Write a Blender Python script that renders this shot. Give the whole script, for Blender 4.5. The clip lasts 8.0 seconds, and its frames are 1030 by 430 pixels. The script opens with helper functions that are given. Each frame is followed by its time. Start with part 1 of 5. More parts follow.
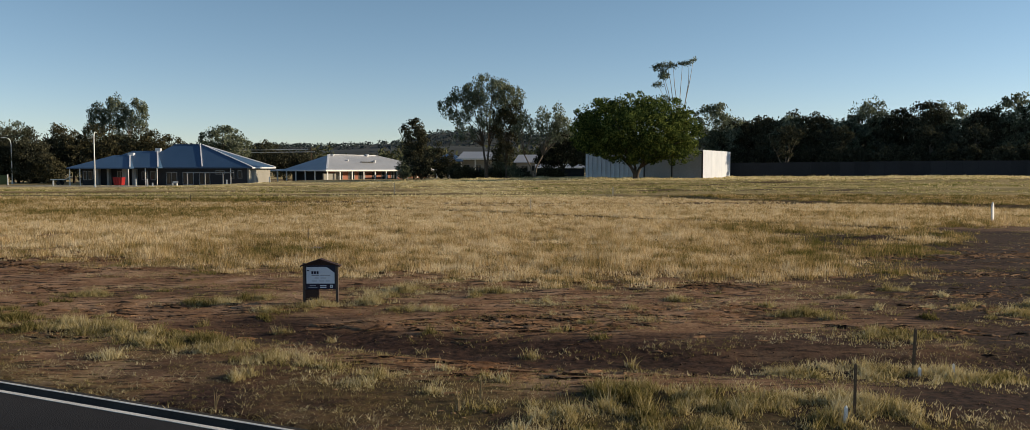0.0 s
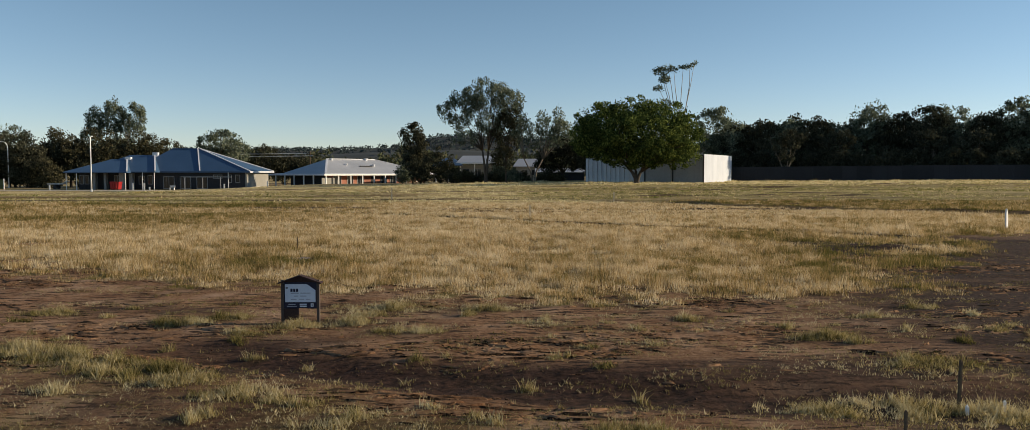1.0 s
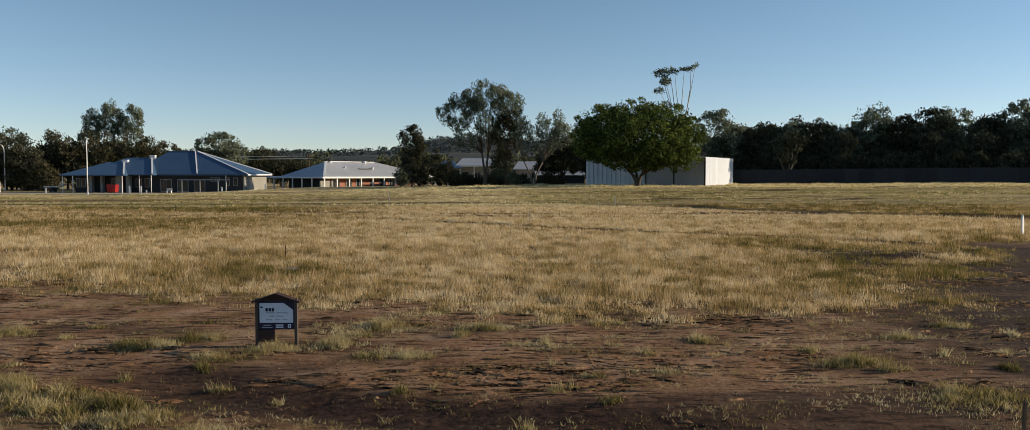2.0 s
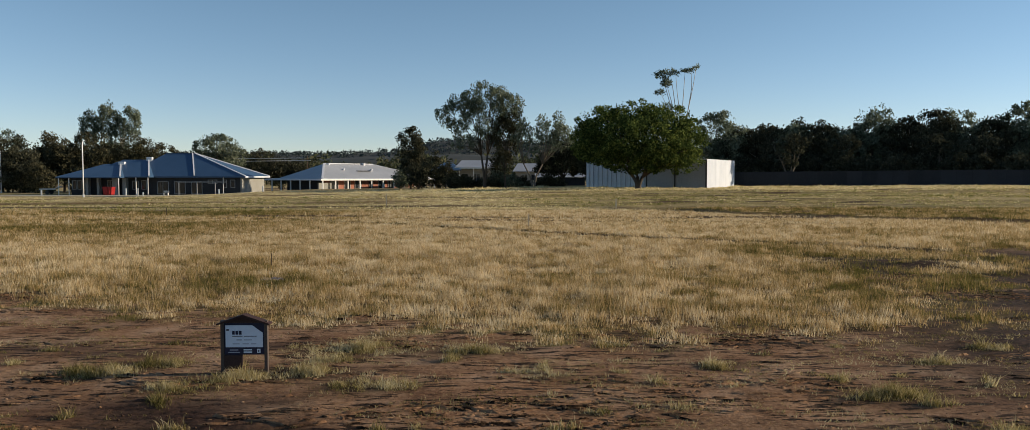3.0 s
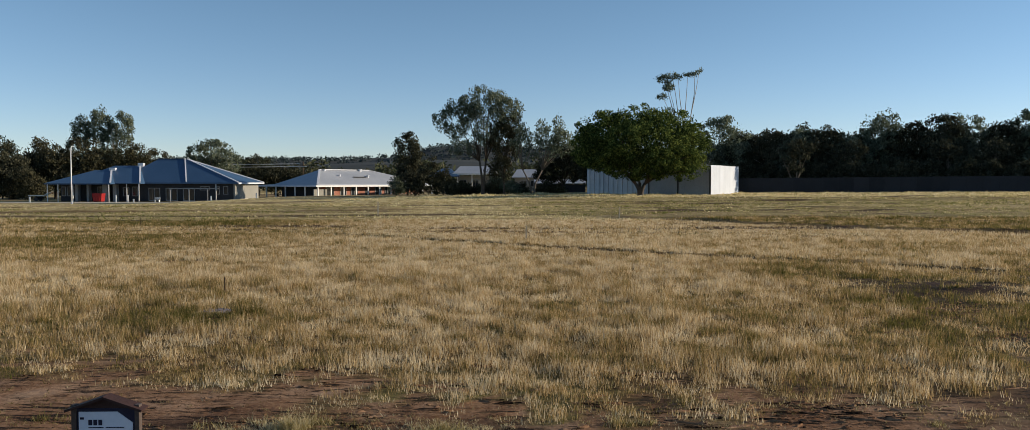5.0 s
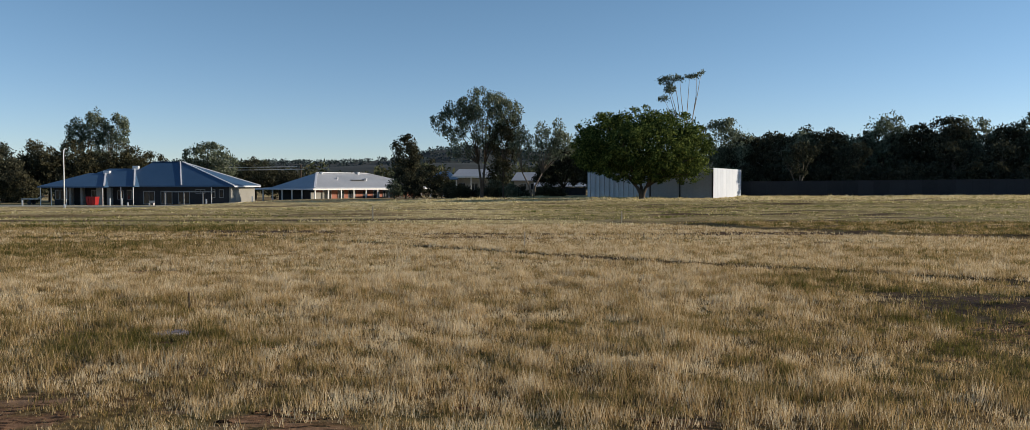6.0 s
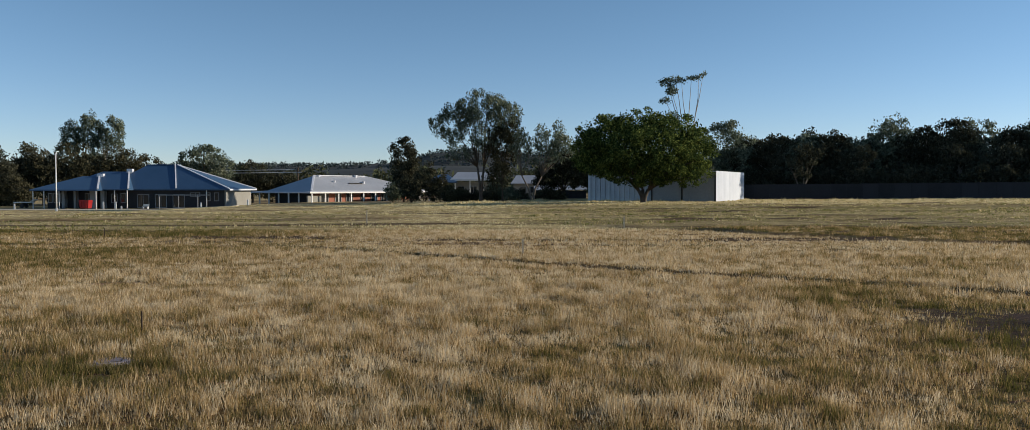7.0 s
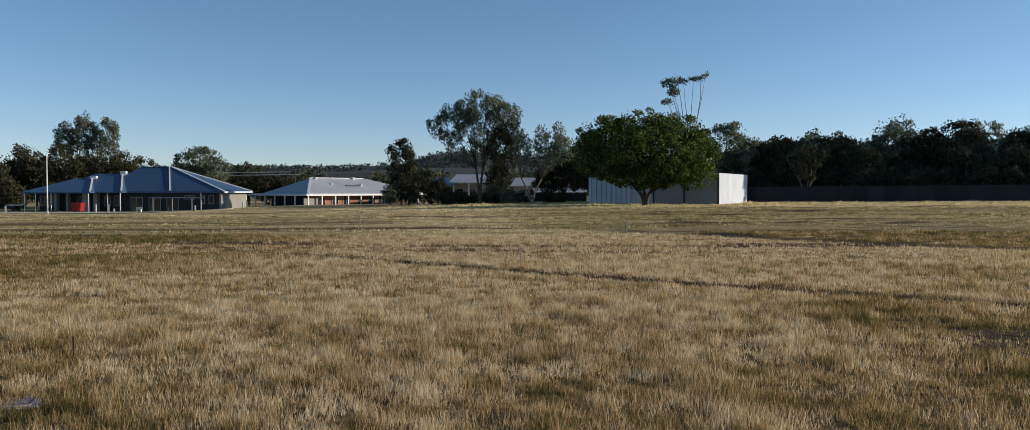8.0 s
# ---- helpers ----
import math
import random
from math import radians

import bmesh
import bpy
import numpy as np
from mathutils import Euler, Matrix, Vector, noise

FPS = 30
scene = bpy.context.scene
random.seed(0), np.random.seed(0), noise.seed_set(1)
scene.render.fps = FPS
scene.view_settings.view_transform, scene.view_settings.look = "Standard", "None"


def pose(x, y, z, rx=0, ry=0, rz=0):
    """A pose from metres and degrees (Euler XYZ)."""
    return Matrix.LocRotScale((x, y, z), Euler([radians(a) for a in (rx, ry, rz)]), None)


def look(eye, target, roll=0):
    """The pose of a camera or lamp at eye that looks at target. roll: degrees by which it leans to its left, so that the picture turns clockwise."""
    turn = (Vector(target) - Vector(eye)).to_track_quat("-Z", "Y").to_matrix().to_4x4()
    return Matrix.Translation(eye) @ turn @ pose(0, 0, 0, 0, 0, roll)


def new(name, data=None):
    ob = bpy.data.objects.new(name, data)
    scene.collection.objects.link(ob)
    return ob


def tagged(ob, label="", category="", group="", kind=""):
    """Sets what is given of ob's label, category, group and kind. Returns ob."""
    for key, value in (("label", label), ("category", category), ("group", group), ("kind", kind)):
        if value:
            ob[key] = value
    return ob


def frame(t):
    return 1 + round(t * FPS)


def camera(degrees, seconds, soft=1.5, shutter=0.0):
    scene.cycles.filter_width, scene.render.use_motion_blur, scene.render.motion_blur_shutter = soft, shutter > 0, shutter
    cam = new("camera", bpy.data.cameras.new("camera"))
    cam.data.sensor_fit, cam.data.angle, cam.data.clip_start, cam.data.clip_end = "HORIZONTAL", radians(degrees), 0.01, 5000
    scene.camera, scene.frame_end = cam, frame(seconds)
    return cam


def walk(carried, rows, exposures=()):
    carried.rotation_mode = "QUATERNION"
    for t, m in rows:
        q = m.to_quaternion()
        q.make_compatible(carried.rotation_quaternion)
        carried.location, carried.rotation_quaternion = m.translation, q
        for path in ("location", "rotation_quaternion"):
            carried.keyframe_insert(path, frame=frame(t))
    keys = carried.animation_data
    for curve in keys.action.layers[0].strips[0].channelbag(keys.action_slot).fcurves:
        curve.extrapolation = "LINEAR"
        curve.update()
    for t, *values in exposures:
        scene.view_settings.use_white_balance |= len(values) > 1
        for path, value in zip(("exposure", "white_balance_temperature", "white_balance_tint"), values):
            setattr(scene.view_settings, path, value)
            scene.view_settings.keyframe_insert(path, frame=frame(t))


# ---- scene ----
cam = camera(65, 8.0, soft=0.6)

# ---- the flight: seconds, sideways, forwards, height, degrees of downward tilt ----
PATH = [
    (0.0, 0.00, 0.00, 2.35, 3.30),
    (0.5, 0.03, 0.54, 2.39, 3.16),
    (1.0, 0.06, 1.10, 2.43, 3.03),
    (1.5, 0.08, 1.68, 2.47, 2.93),
    (3.0, 0.17, 3.46, 2.59, 2.74),
    (3.5, 0.21, 4.15, 2.62, 2.65),
    (4.0, 0.25, 4.93, 2.65, 2.56),
    (4.5, 0.29, 5.80, 2.69, 2.44),
    (6.0, 0.43, 8.65, 2.77, 2.14),
    (6.5, 0.48, 9.66, 2.79, 2.00),
    (7.0, 0.53, 10.70, 2.81, 1.93),
    (7.5, 0.58, 11.80, 2.83, 1.84),
    (8.0, 0.64, 12.95, 2.85, 1.77),
]
walk(cam, [(t, pose(x, y, z, 90 - tilt, 0, 0)) for t, x, y, z, tilt in PATH],
     exposures=[(0.0, 0.17, 7200, 10), (4.0, 0.18, 6750, 10), (8.0, 0.03, 6200, 10)])

# ---- sky and sun ----
SUN_ELEVATION, SUN_AZIMUTH = radians(16.5), radians(83)   # azimuth from +y towards +x
world = bpy.data.worlds.new("world")
scene.world = world
world.use_nodes = True
sky = world.node_tree.nodes.new("ShaderNodeTexSky")
sky.sky_type, sky.sun_disc = "NISHITA", False
sky.sun_elevation, sky.sun_rotation = SUN_ELEVATION, SUN_AZIMUTH
sky.altitude, sky.air_density, sky.dust_density, sky.ozone_density = 300, 0.78, 0.06, 3.0
backing = world.node_tree.nodes["Background"]
backing.inputs["Strength"].default_value = 0.115
# the haze: warmer near the horizon, deeper blue higher up
links, sky_nodes = world.node_tree.links, world.node_tree.nodes
way_up, upness, tint, clear = (sky_nodes.new(k) for k in ("ShaderNodeSeparateXYZ", "ShaderNodeMapRange", "ShaderNodeMix", "ShaderNodeMix"))
links.new(sky_nodes.new("ShaderNodeTexCoord").outputs["Generated"], way_up.inputs[0])
links.new(way_up.outputs["Z"], upness.inputs["Value"])
upness.interpolation_type, upness.inputs["From Min"].default_value, upness.inputs["From Max"].default_value = "SMOOTHSTEP", -0.03, 0.26
tint.data_type = clear.data_type = "RGBA"
tint.inputs["A"].default_value, tint.inputs["B"].default_value = (1.06, 0.98, 1.01, 1), (1.05, 1.06, 0.97, 1)
links.new(upness.outputs["Result"], tint.inputs["Factor"])
clear.blend_type, clear.inputs["Factor"].default_value = "MULTIPLY", 1.0
links.new(sky.outputs["Color"], clear.inputs["A"])
links.new(tint.outputs["Result"], clear.inputs["B"])
links.new(clear.outputs["Result"], backing.inputs["Color"])
sun = new("sun", bpy.data.lights.new("sun", "SUN"))
sun.data.energy, sun.data.angle, sun.data.color = 5.0, radians(0.6), (1.0, 0.85, 0.66)
sun.matrix_world = look((0, 0, 0), (-math.cos(SUN_ELEVATION) * math.sin(SUN_AZIMUTH),
                                    -math.cos(SUN_ELEVATION) * math.cos(SUN_AZIMUTH), -math.sin(SUN_ELEVATION)))


# ---- materials ----
def surface(name, low, high, scale=1.0, fine=12.0, rough=0.8, bump=0.0, metal=0.0, piece=0.0, specular=0.3):
    """A surface that wanders between two colours at a coarse and a fine scale; piece varies it from object to object."""
    m = bpy.data.materials.new(name)
    m.use_nodes = True
    nt = m.node_tree
    n, l = nt.nodes, nt.links
    bsdf = n["Principled BSDF"]
    geo = n.new("ShaderNodeNewGeometry")
    big, small = n.new("ShaderNodeTexNoise"), n.new("ShaderNodeTexNoise")
    big.inputs["Scale"].default_value, big.inputs["Detail"].default_value = scale, 5
    small.inputs["Scale"].default_value, small.inputs["Detail"].default_value = scale * fine, 4
    l.new(geo.outputs["Position"], big.inputs["Vector"])
    l.new(geo.outputs["Position"], small.inputs["Vector"])
    mix = n.new("ShaderNodeMath")
    mix.operation = "MULTIPLY_ADD"
    mix.inputs[1].default_value = 0.55
    half = n.new("ShaderNodeMath")
    half.operation = "MULTIPLY"
    half.inputs[1].default_value = 0.45
    l.new(small.outputs["Fac"], half.inputs[0])
    l.new(big.outputs["Fac"], mix.inputs[0])
    l.new(half.outputs[0], mix.inputs[2])
    value = mix.outputs[0]
    if piece:
        info = n.new("ShaderNodeObjectInfo")
        add = n.new("ShaderNodeMath")
        add.operation = "MULTIPLY_ADD"
        add.inputs[1].default_value = piece
        l.new(info.outputs["Random"], add.inputs[0])
        l.new(value, add.inputs[2])
        sub = n.new("ShaderNodeMath")
        sub.operation = "SUBTRACT"
        sub.inputs[1].default_value = piece / 2
        l.new(add.outputs[0], sub.inputs[0])
        value = sub.outputs[0]
    ramp = n.new("ShaderNodeValToRGB")
    ramp.color_ramp.elements[0].position, ramp.color_ramp.elements[1].position = 0.33, 0.67
    ramp.color_ramp.elements[0].color, ramp.color_ramp.elements[1].color = (*low, 1), (*high, 1)
    l.new(value, ramp.inputs["Fac"])
    l.new(ramp.outputs["Color"], bsdf.inputs["Base Color"])
    bsdf.inputs["Roughness"].default_value, bsdf.inputs["Metallic"].default_value = rough, metal
    bsdf.inputs["Specular IOR Level"].default_value = specular
    if bump:
        b = n.new("ShaderNodeBump")
        b.inputs["Strength"].default_value, b.inputs["Distance"].default_value = bump, 0.02
        l.new(small.outputs["Fac"], b.inputs["Height"])
        l.new(b.outputs["Normal"], bsdf.inputs["Normal"])
    return m


def leafy(name, colours, glow=0.3, patch=0.35, scale=0.5):
    """Leaves or blades: each one takes its own colour from a ramp, which patches of the place shift; light comes through."""
    m = bpy.data.materials.new(name)
    m.use_nodes = True
    nt = m.node_tree
    n, l = nt.nodes, nt.links
    n.remove(n["Principled BSDF"])
    geo = n.new("ShaderNodeNewGeometry")
    spread = n.new("ShaderNodeTexNoise")
    spread.inputs["Scale"].default_value, spread.inputs["Detail"].default_value = scale, 3
    l.new(geo.outputs["Position"], spread.inputs["Vector"])
    shift = n.new("ShaderNodeMapRange")
    shift.inputs["From Min"].default_value, shift.inputs["From Max"].default_value = 0.3, 0.7
    l.new(spread.outputs["Fac"], shift.inputs["Value"])
    mix = n.new("ShaderNodeMix")
    mix.inputs["Factor"].default_value = patch
    l.new(geo.outputs["Random Per Island"], mix.inputs["A"])
    l.new(shift.outputs["Result"], mix.inputs["B"])
    ramp = n.new("ShaderNodeValToRGB")
    el = ramp.color_ramp.elements
    while len(el) < len(colours):
        el.new(0.5)
    for i, c in enumerate(colours):
        el[i].position, el[i].color = 0.15 + 0.7 * i / (len(colours) - 1), (*c, 1)
    l.new(mix.outputs["Result"], ramp.inputs["Fac"])
    one, two, both = n.new("ShaderNodeBsdfDiffuse"), n.new("ShaderNodeBsdfTranslucent"), n.new("ShaderNodeMixShader")
    l.new(ramp.outputs["Color"], one.inputs["Color"])
    l.new(ramp.outputs["Color"], two.inputs["Color"])
    both.inputs["Fac"].default_value = glow
    l.new(one.outputs[0], both.inputs[1])
    l.new(two.outputs[0], both.inputs[2])
    l.new(both.outputs[0], n["Material Output"].inputs["Surface"])
    return m


def ground_material():
    """Bare red-brown earth with paler crust, dark clods, painted shade and, out in the field, a mat of dead straw."""
    m = bpy.data.materials.new("earth")
    m.use_nodes = True
    nt = m.node_tree
    n, l = nt.nodes, nt.links
    bsdf = n["Principled BSDF"]
    bsdf.inputs["Roughness"].default_value, bsdf.inputs["Specular IOR Level"].default_value = 0.95, 0.1
    geo = n.new("ShaderNodeNewGeometry")

    def cloud(scale, detail=6):
        t = n.new("ShaderNodeTexNoise")
        t.inputs["Scale"].default_value, t.inputs["Detail"].default_value = scale, detail
        t.inputs["Roughness"].default_value = 0.62
        l.new(geo.outputs["Position"], t.inputs["Vector"])
        return t.outputs["Fac"]

    def ramp(value, stops):
        r = n.new("ShaderNodeValToRGB")
        el = r.color_ramp.elements
        while len(el) < len(stops):
            el.new(0.5)
        for e, (p, c) in zip(el, stops):
            e.position, e.color = p, (*c, 1)
        l.new(value, r.inputs["Fac"])
        return r.outputs["Color"]

    def blend(fac, a, b):
        x = n.new("ShaderNodeMix")
        x.data_type = "RGBA"
        l.new(fac, x.inputs["Factor"])
        l.new(a, x.inputs["A"])
        l.new(b, x.inputs["B"])
        return x.outputs["Result"]

    soil = ramp(cloud(0.9), [(0.32, (0.156, 0.074, 0.038)), (0.5, (0.305, 0.173, 0.097)), (0.66, (0.448, 0.296, 0.191))])
    crumbs = ramp(cloud(16.0), [(0.40, (0.028, 0.014, 0.008)), (0.5, (0.143, 0.077, 0.040)), (0.62, (0.317, 0.206, 0.122))])
    half = n.new("ShaderNodeValue")
    half.outputs[0].default_value = 0.34
    earth = blend(half.outputs[0], soil, crumbs)
    # dark dashes: dead stems, with the shadows of small clumps put into the colour
    flat = n.new("ShaderNodeMapping")
    flat.inputs["Scale"].default_value = (0.32, 1.5, 1.0)
    l.new(geo.outputs["Position"], flat.inputs["Vector"])
    crust = n.new("ShaderNodeTexNoise")
    crust.inputs["Scale"].default_value, crust.inputs["Detail"].default_value, crust.inputs["Roughness"].default_value = 5.6, 9, 0.74
    l.new(flat.outputs["Vector"], crust.inputs["Vector"])
    litter_shade = ramp(crust.outputs["Fac"], [(0.530, (0, 0, 0)), (0.541, (1, 1, 1))])
    strewn = n.new("ShaderNodeMath")
    strewn.operation = "MULTIPLY"
    l.new(litter_shade, strewn.inputs[0])
    l.new(ramp(cloud(0.55, 4), [(0.36, (0.15, 0.15, 0.15)), (0.48, (1, 1, 1))]), strewn.inputs[1])
    litter_shade = strewn.outputs[0]
    earth = blend(litter_shade, earth, ramp(cloud(24.0), [(0.42, (0.007, 0.005, 0.004)), (0.70, (0.060, 0.036, 0.020))]))
    # this mask darkens dug soil and also carries painted shade
    darkening = n.new("ShaderNodeAttribute")
    darkening.attribute_name = "turned_shade"
    dark = ramp(cloud(9.0), [(0.38, (0.016, 0.010, 0.008)), (0.64, (0.070, 0.038, 0.026))])
    earth = blend(darkening.outputs["Fac"], earth, dark)
    straw = ramp(cloud(7.0), [(0.36, (0.061, 0.036, 0.014)), (0.5, (0.137, 0.088, 0.034)), (0.66, (0.238, 0.166, 0.067))])
    green = ramp(cloud(5.0), [(0.35, (0.104, 0.092, 0.034)), (0.65, (0.214, 0.190, 0.068))])
    patchy = ramp(cloud(0.11, 4), [(0.42, (0, 0, 0)), (0.62, (1, 1, 1))])
    mat = blend(patchy, straw, green)
    # the mat gets paler towards the far side of the field
    far_pale = n.new("ShaderNodeAttribute")
    far_pale.attribute_name = "far_pale"
    bleached = ramp(cloud(2.0, 8), [(0.32, (0.268, 0.206, 0.092)), (0.5, (0.445, 0.356, 0.177)), (0.68, (0.601, 0.501, 0.280))])
    mat = blend(far_pale.outputs["Fac"], mat, bleached)
    cover = n.new("ShaderNodeAttribute")
    cover.attribute_name = "cover"
    l.new(blend(cover.outputs["Fac"], earth, mat), bsdf.inputs["Base Color"])
    b = n.new("ShaderNodeBump")
    b.inputs["Strength"].default_value, b.inputs["Distance"].default_value = 0.9, 0.03
    l.new(cloud(11.0, 8), b.inputs["Height"])
    lip = n.new("ShaderNodeBump")
    lip.invert = True
    lip.inputs["Strength"].default_value, lip.inputs["Distance"].default_value = 0.8, 0.03
    l.new(litter_shade, lip.inputs["Height"])
    l.new(b.outputs["Normal"], lip.inputs["Normal"])
    l.new(lip.outputs["Normal"], bsdf.inputs["Normal"])
    return m


def grass_material(name, colours, patch=0.5):
    """Blades from green through tan to bleached straw: each has its own place on the ramp, shifted by how green the plan is there."""
    m = leafy(name, colours, 0.45, patch, 1.3)
    n, l = m.node_tree.nodes, m.node_tree.links
    ramp = next(x for x in n if x.type == "VALTORGB")
    value = ramp.inputs["Fac"].links[0].from_socket
    green, down = n.new("ShaderNodeAttribute"), n.new("ShaderNodeMath")
    green.attribute_name = "green"
    down.operation, down.inputs[1].default_value = "MULTIPLY_ADD", -0.42
    l.new(green.outputs["Fac"], down.inputs[0])
    l.new(value, down.inputs[2])
    lift = n.new("ShaderNodeMath")
    lift.operation, lift.inputs[1].default_value = "ADD", 0.20
    l.new(down.outputs[0], lift.inputs[0])
    l.new(lift.outputs[0], ramp.inputs["Fac"])
    return m


def glass_material(name, tint=(0.02, 0.025, 0.03)):
    m = bpy.data.materials.new(name)
    m.use_nodes = True
    b = m.node_tree.nodes["Principled BSDF"]
    b.inputs["Base Color"].default_value = (*tint, 1)
    b.inputs["Roughness"].default_value, b.inputs["Specular IOR Level"].default_value = 0.06, 0.6
    return m


EARTH = ground_material()
CLOD = surface("clod_earth", (0.042, 0.023, 0.015), (0.133, 0.081, 0.050), 3.0, 14, 0.95)
ASPHALT = surface("asphalt", (0.022, 0.022, 0.024), (0.039, 0.038, 0.039), 0.8, 90, 0.95, 0.5, 0.0, 0, 0.08)
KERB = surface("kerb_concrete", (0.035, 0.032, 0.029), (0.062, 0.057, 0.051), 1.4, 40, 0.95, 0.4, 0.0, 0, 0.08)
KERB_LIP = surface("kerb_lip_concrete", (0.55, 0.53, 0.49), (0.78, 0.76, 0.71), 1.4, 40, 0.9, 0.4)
GRAVEL = surface("pale_gravel", (0.42, 0.37, 0.28), (0.58, 0.52, 0.41), 0.3, 20, 0.95, 0.3)
FAR_BLADES = grass_material("far_field_grass", [(0.125, 0.135, 0.038), (0.241, 0.231, 0.076), (0.381, 0.313, 0.138), (0.563, 0.461, 0.238), (0.703, 0.600, 0.343), (0.804, 0.718, 0.448)], 0.85)
BLADES = grass_material("field_grass", [(0.098, 0.095, 0.027), (0.204, 0.170, 0.057), (0.347, 0.234, 0.102), (0.505, 0.367, 0.183), (0.643, 0.503, 0.300), (0.754, 0.642, 0.439)])
VERGE = grass_material("verge_grass", [(0.066, 0.064, 0.019), (0.160, 0.140, 0.046), (0.270, 0.218, 0.088), (0.400, 0.325, 0.160), (0.503, 0.425, 0.237), (0.592, 0.525, 0.340)])
GUM_LEAF = leafy("gum_leaf", [(0.061, 0.080, 0.054), (0.140, 0.167, 0.112), (0.304, 0.328, 0.231)], 0.3, 0.4, 0.35)
DARK_LEAF = leafy("dark_leaf", [(0.025, 0.028, 0.019), (0.053, 0.056, 0.036), (0.117, 0.114, 0.076)], 0.2, 0.4, 0.3)
FIG_LEAF = leafy("broad_leaf", [(0.026, 0.043, 0.014), (0.059, 0.088, 0.026), (0.235, 0.278, 0.071)], 0.30, 0.35, 0.4)
BROWN_LEAF = leafy("dry_leaf", [(0.034, 0.035, 0.020), (0.070, 0.067, 0.038), (0.130, 0.120, 0.074)], 0.2, 0.4, 0.35)
FAR_LEAF = leafy("far_leaf", [(0.045, 0.058, 0.032), (0.075, 0.085, 0.048), (0.12, 0.115, 0.070)], 0.1, 0.5, 0.05)
BARK = surface("bark", (0.045, 0.035, 0.026), (0.12, 0.095, 0.072), 1.2, 14, 0.9, 0.5)
MID_BARK = surface("grey_brown_bark", (0.085, 0.068, 0.050), (0.24, 0.20, 0.155), 0.9, 12, 0.88, 0.4)
PALE_BARK = surface("pale_bark", (0.20, 0.165, 0.125), (0.52, 0.47, 0.40), 0.7, 12, 0.85, 0.4)
ROOF_BLUE = surface("blue_grey_roof_steel", (0.032, 0.078, 0.150), (0.048, 0.100, 0.182), 0.25, 14, 0.45, 0.0, 0.0, 0, 0.4)
ROOF_GREY = surface("grey_roof_steel", (0.276, 0.299, 0.331), (0.368, 0.386, 0.414), 0.25, 14, 0.42, 0.0, 0.0, 0, 0.5)
ROOF_PALE = surface("pale_roof_steel", (0.50, 0.52, 0.54), (0.66, 0.67, 0.68), 0.3, 14, 0.45)
FLASHING = surface("pale_flashing", (0.52, 0.55, 0.60), (0.70, 0.72, 0.75), 0.5, 14, 0.4)
RENDER_WALL = surface("grey_wall", (0.024, 0.025, 0.028), (0.042, 0.043, 0.048), 0.4, 20, 0.85)
CREAM = surface("cream_wall", (0.218, 0.215, 0.194), (0.286, 0.283, 0.259), 0.4, 20, 0.85)
BRICK = surface("red_brick", (0.246, 0.101, 0.070), (0.406, 0.182, 0.133), 0.6, 30, 0.9)
WHITE = surface("white_paint", (0.66, 0.66, 0.64), (0.82, 0.82, 0.80), 0.8, 14, 0.5)
STEEL_WHITE = surface("white_cladding", (0.52, 0.57, 0.64), (0.64, 0.69, 0.76), 0.35, 16, 0.5, 0, 0, 0.25)
STEEL_GREY = surface("grey_cladding", (0.221, 0.230, 0.235), (0.313, 0.317, 0.322), 0.3, 16, 0.5, 0, 0, 0.25)
# the sky's reflection on the shed front is put into this bluish tone
STEEL_BLUE = surface("sky_tinted_cladding", (0.423, 0.460, 0.506), (0.570, 0.607, 0.644), 0.3, 16, 0.42, 0, 0, 0.2)
DARK_STEEL = surface("dark_steel", (0.018, 0.018, 0.02), (0.04, 0.04, 0.042), 1.0, 14, 0.6)
FENCE = surface("dark_fence_steel", (0.015, 0.016, 0.019), (0.028, 0.029, 0.034), 0.4, 14, 0.65, 0, 0, 0.3)
POST_GALV = surface("galvanised_steel", (0.55, 0.56, 0.56), (0.74, 0.75, 0.75), 1.0, 10, 0.45, 0, 0.15)
RED_PAINT = surface("red_paint", (0.252, 0.013, 0.015), (0.348, 0.027, 0.027), 1.0, 14, 0.5)
TIMBER = surface("grey_timber", (0.045, 0.030, 0.020), (0.11, 0.080, 0.052), 4.0, 20, 0.9, 0.3)
PALE_TIMBER = surface("pale_timber", (0.42, 0.35, 0.24), (0.62, 0.54, 0.40), 4.0, 20, 0.9, 0.3)
DRY_STALK = surface("dry_stalk", (0.16, 0.12, 0.065), (0.30, 0.235, 0.135), 4.0, 10, 0.9)
SIGN_BROWN = surface("dark_brown_stain", (0.030, 0.015, 0.012), (0.065, 0.032, 0.026), 3.0, 14, 0.7, 0.2)
SIGN_POST = surface("stained_post", (0.055, 0.040, 0.034), (0.11, 0.085, 0.070), 3.0, 14, 0.7, 0.2)
SIGN_WHITE = surface("sign_white", (0.60, 0.66, 0.76), (0.70, 0.75, 0.83), 2.0, 10, 0.4)
SIGN_NAVY = surface("sign_navy", (0.012, 0.014, 0.035), (0.022, 0.024, 0.055), 2.0, 10, 0.4)
SIGN_GREY = surface("sign_grey", (0.32, 0.35, 0.42), (0.40, 0.43, 0.50), 3.0, 10, 0.5)
PIT_LID = surface("pit_lid_concrete", (0.20, 0.18, 0.20), (0.36, 0.33, 0.36), 5.0, 12, 0.9, 0.5)
PANE = glass_material("dark_glass")
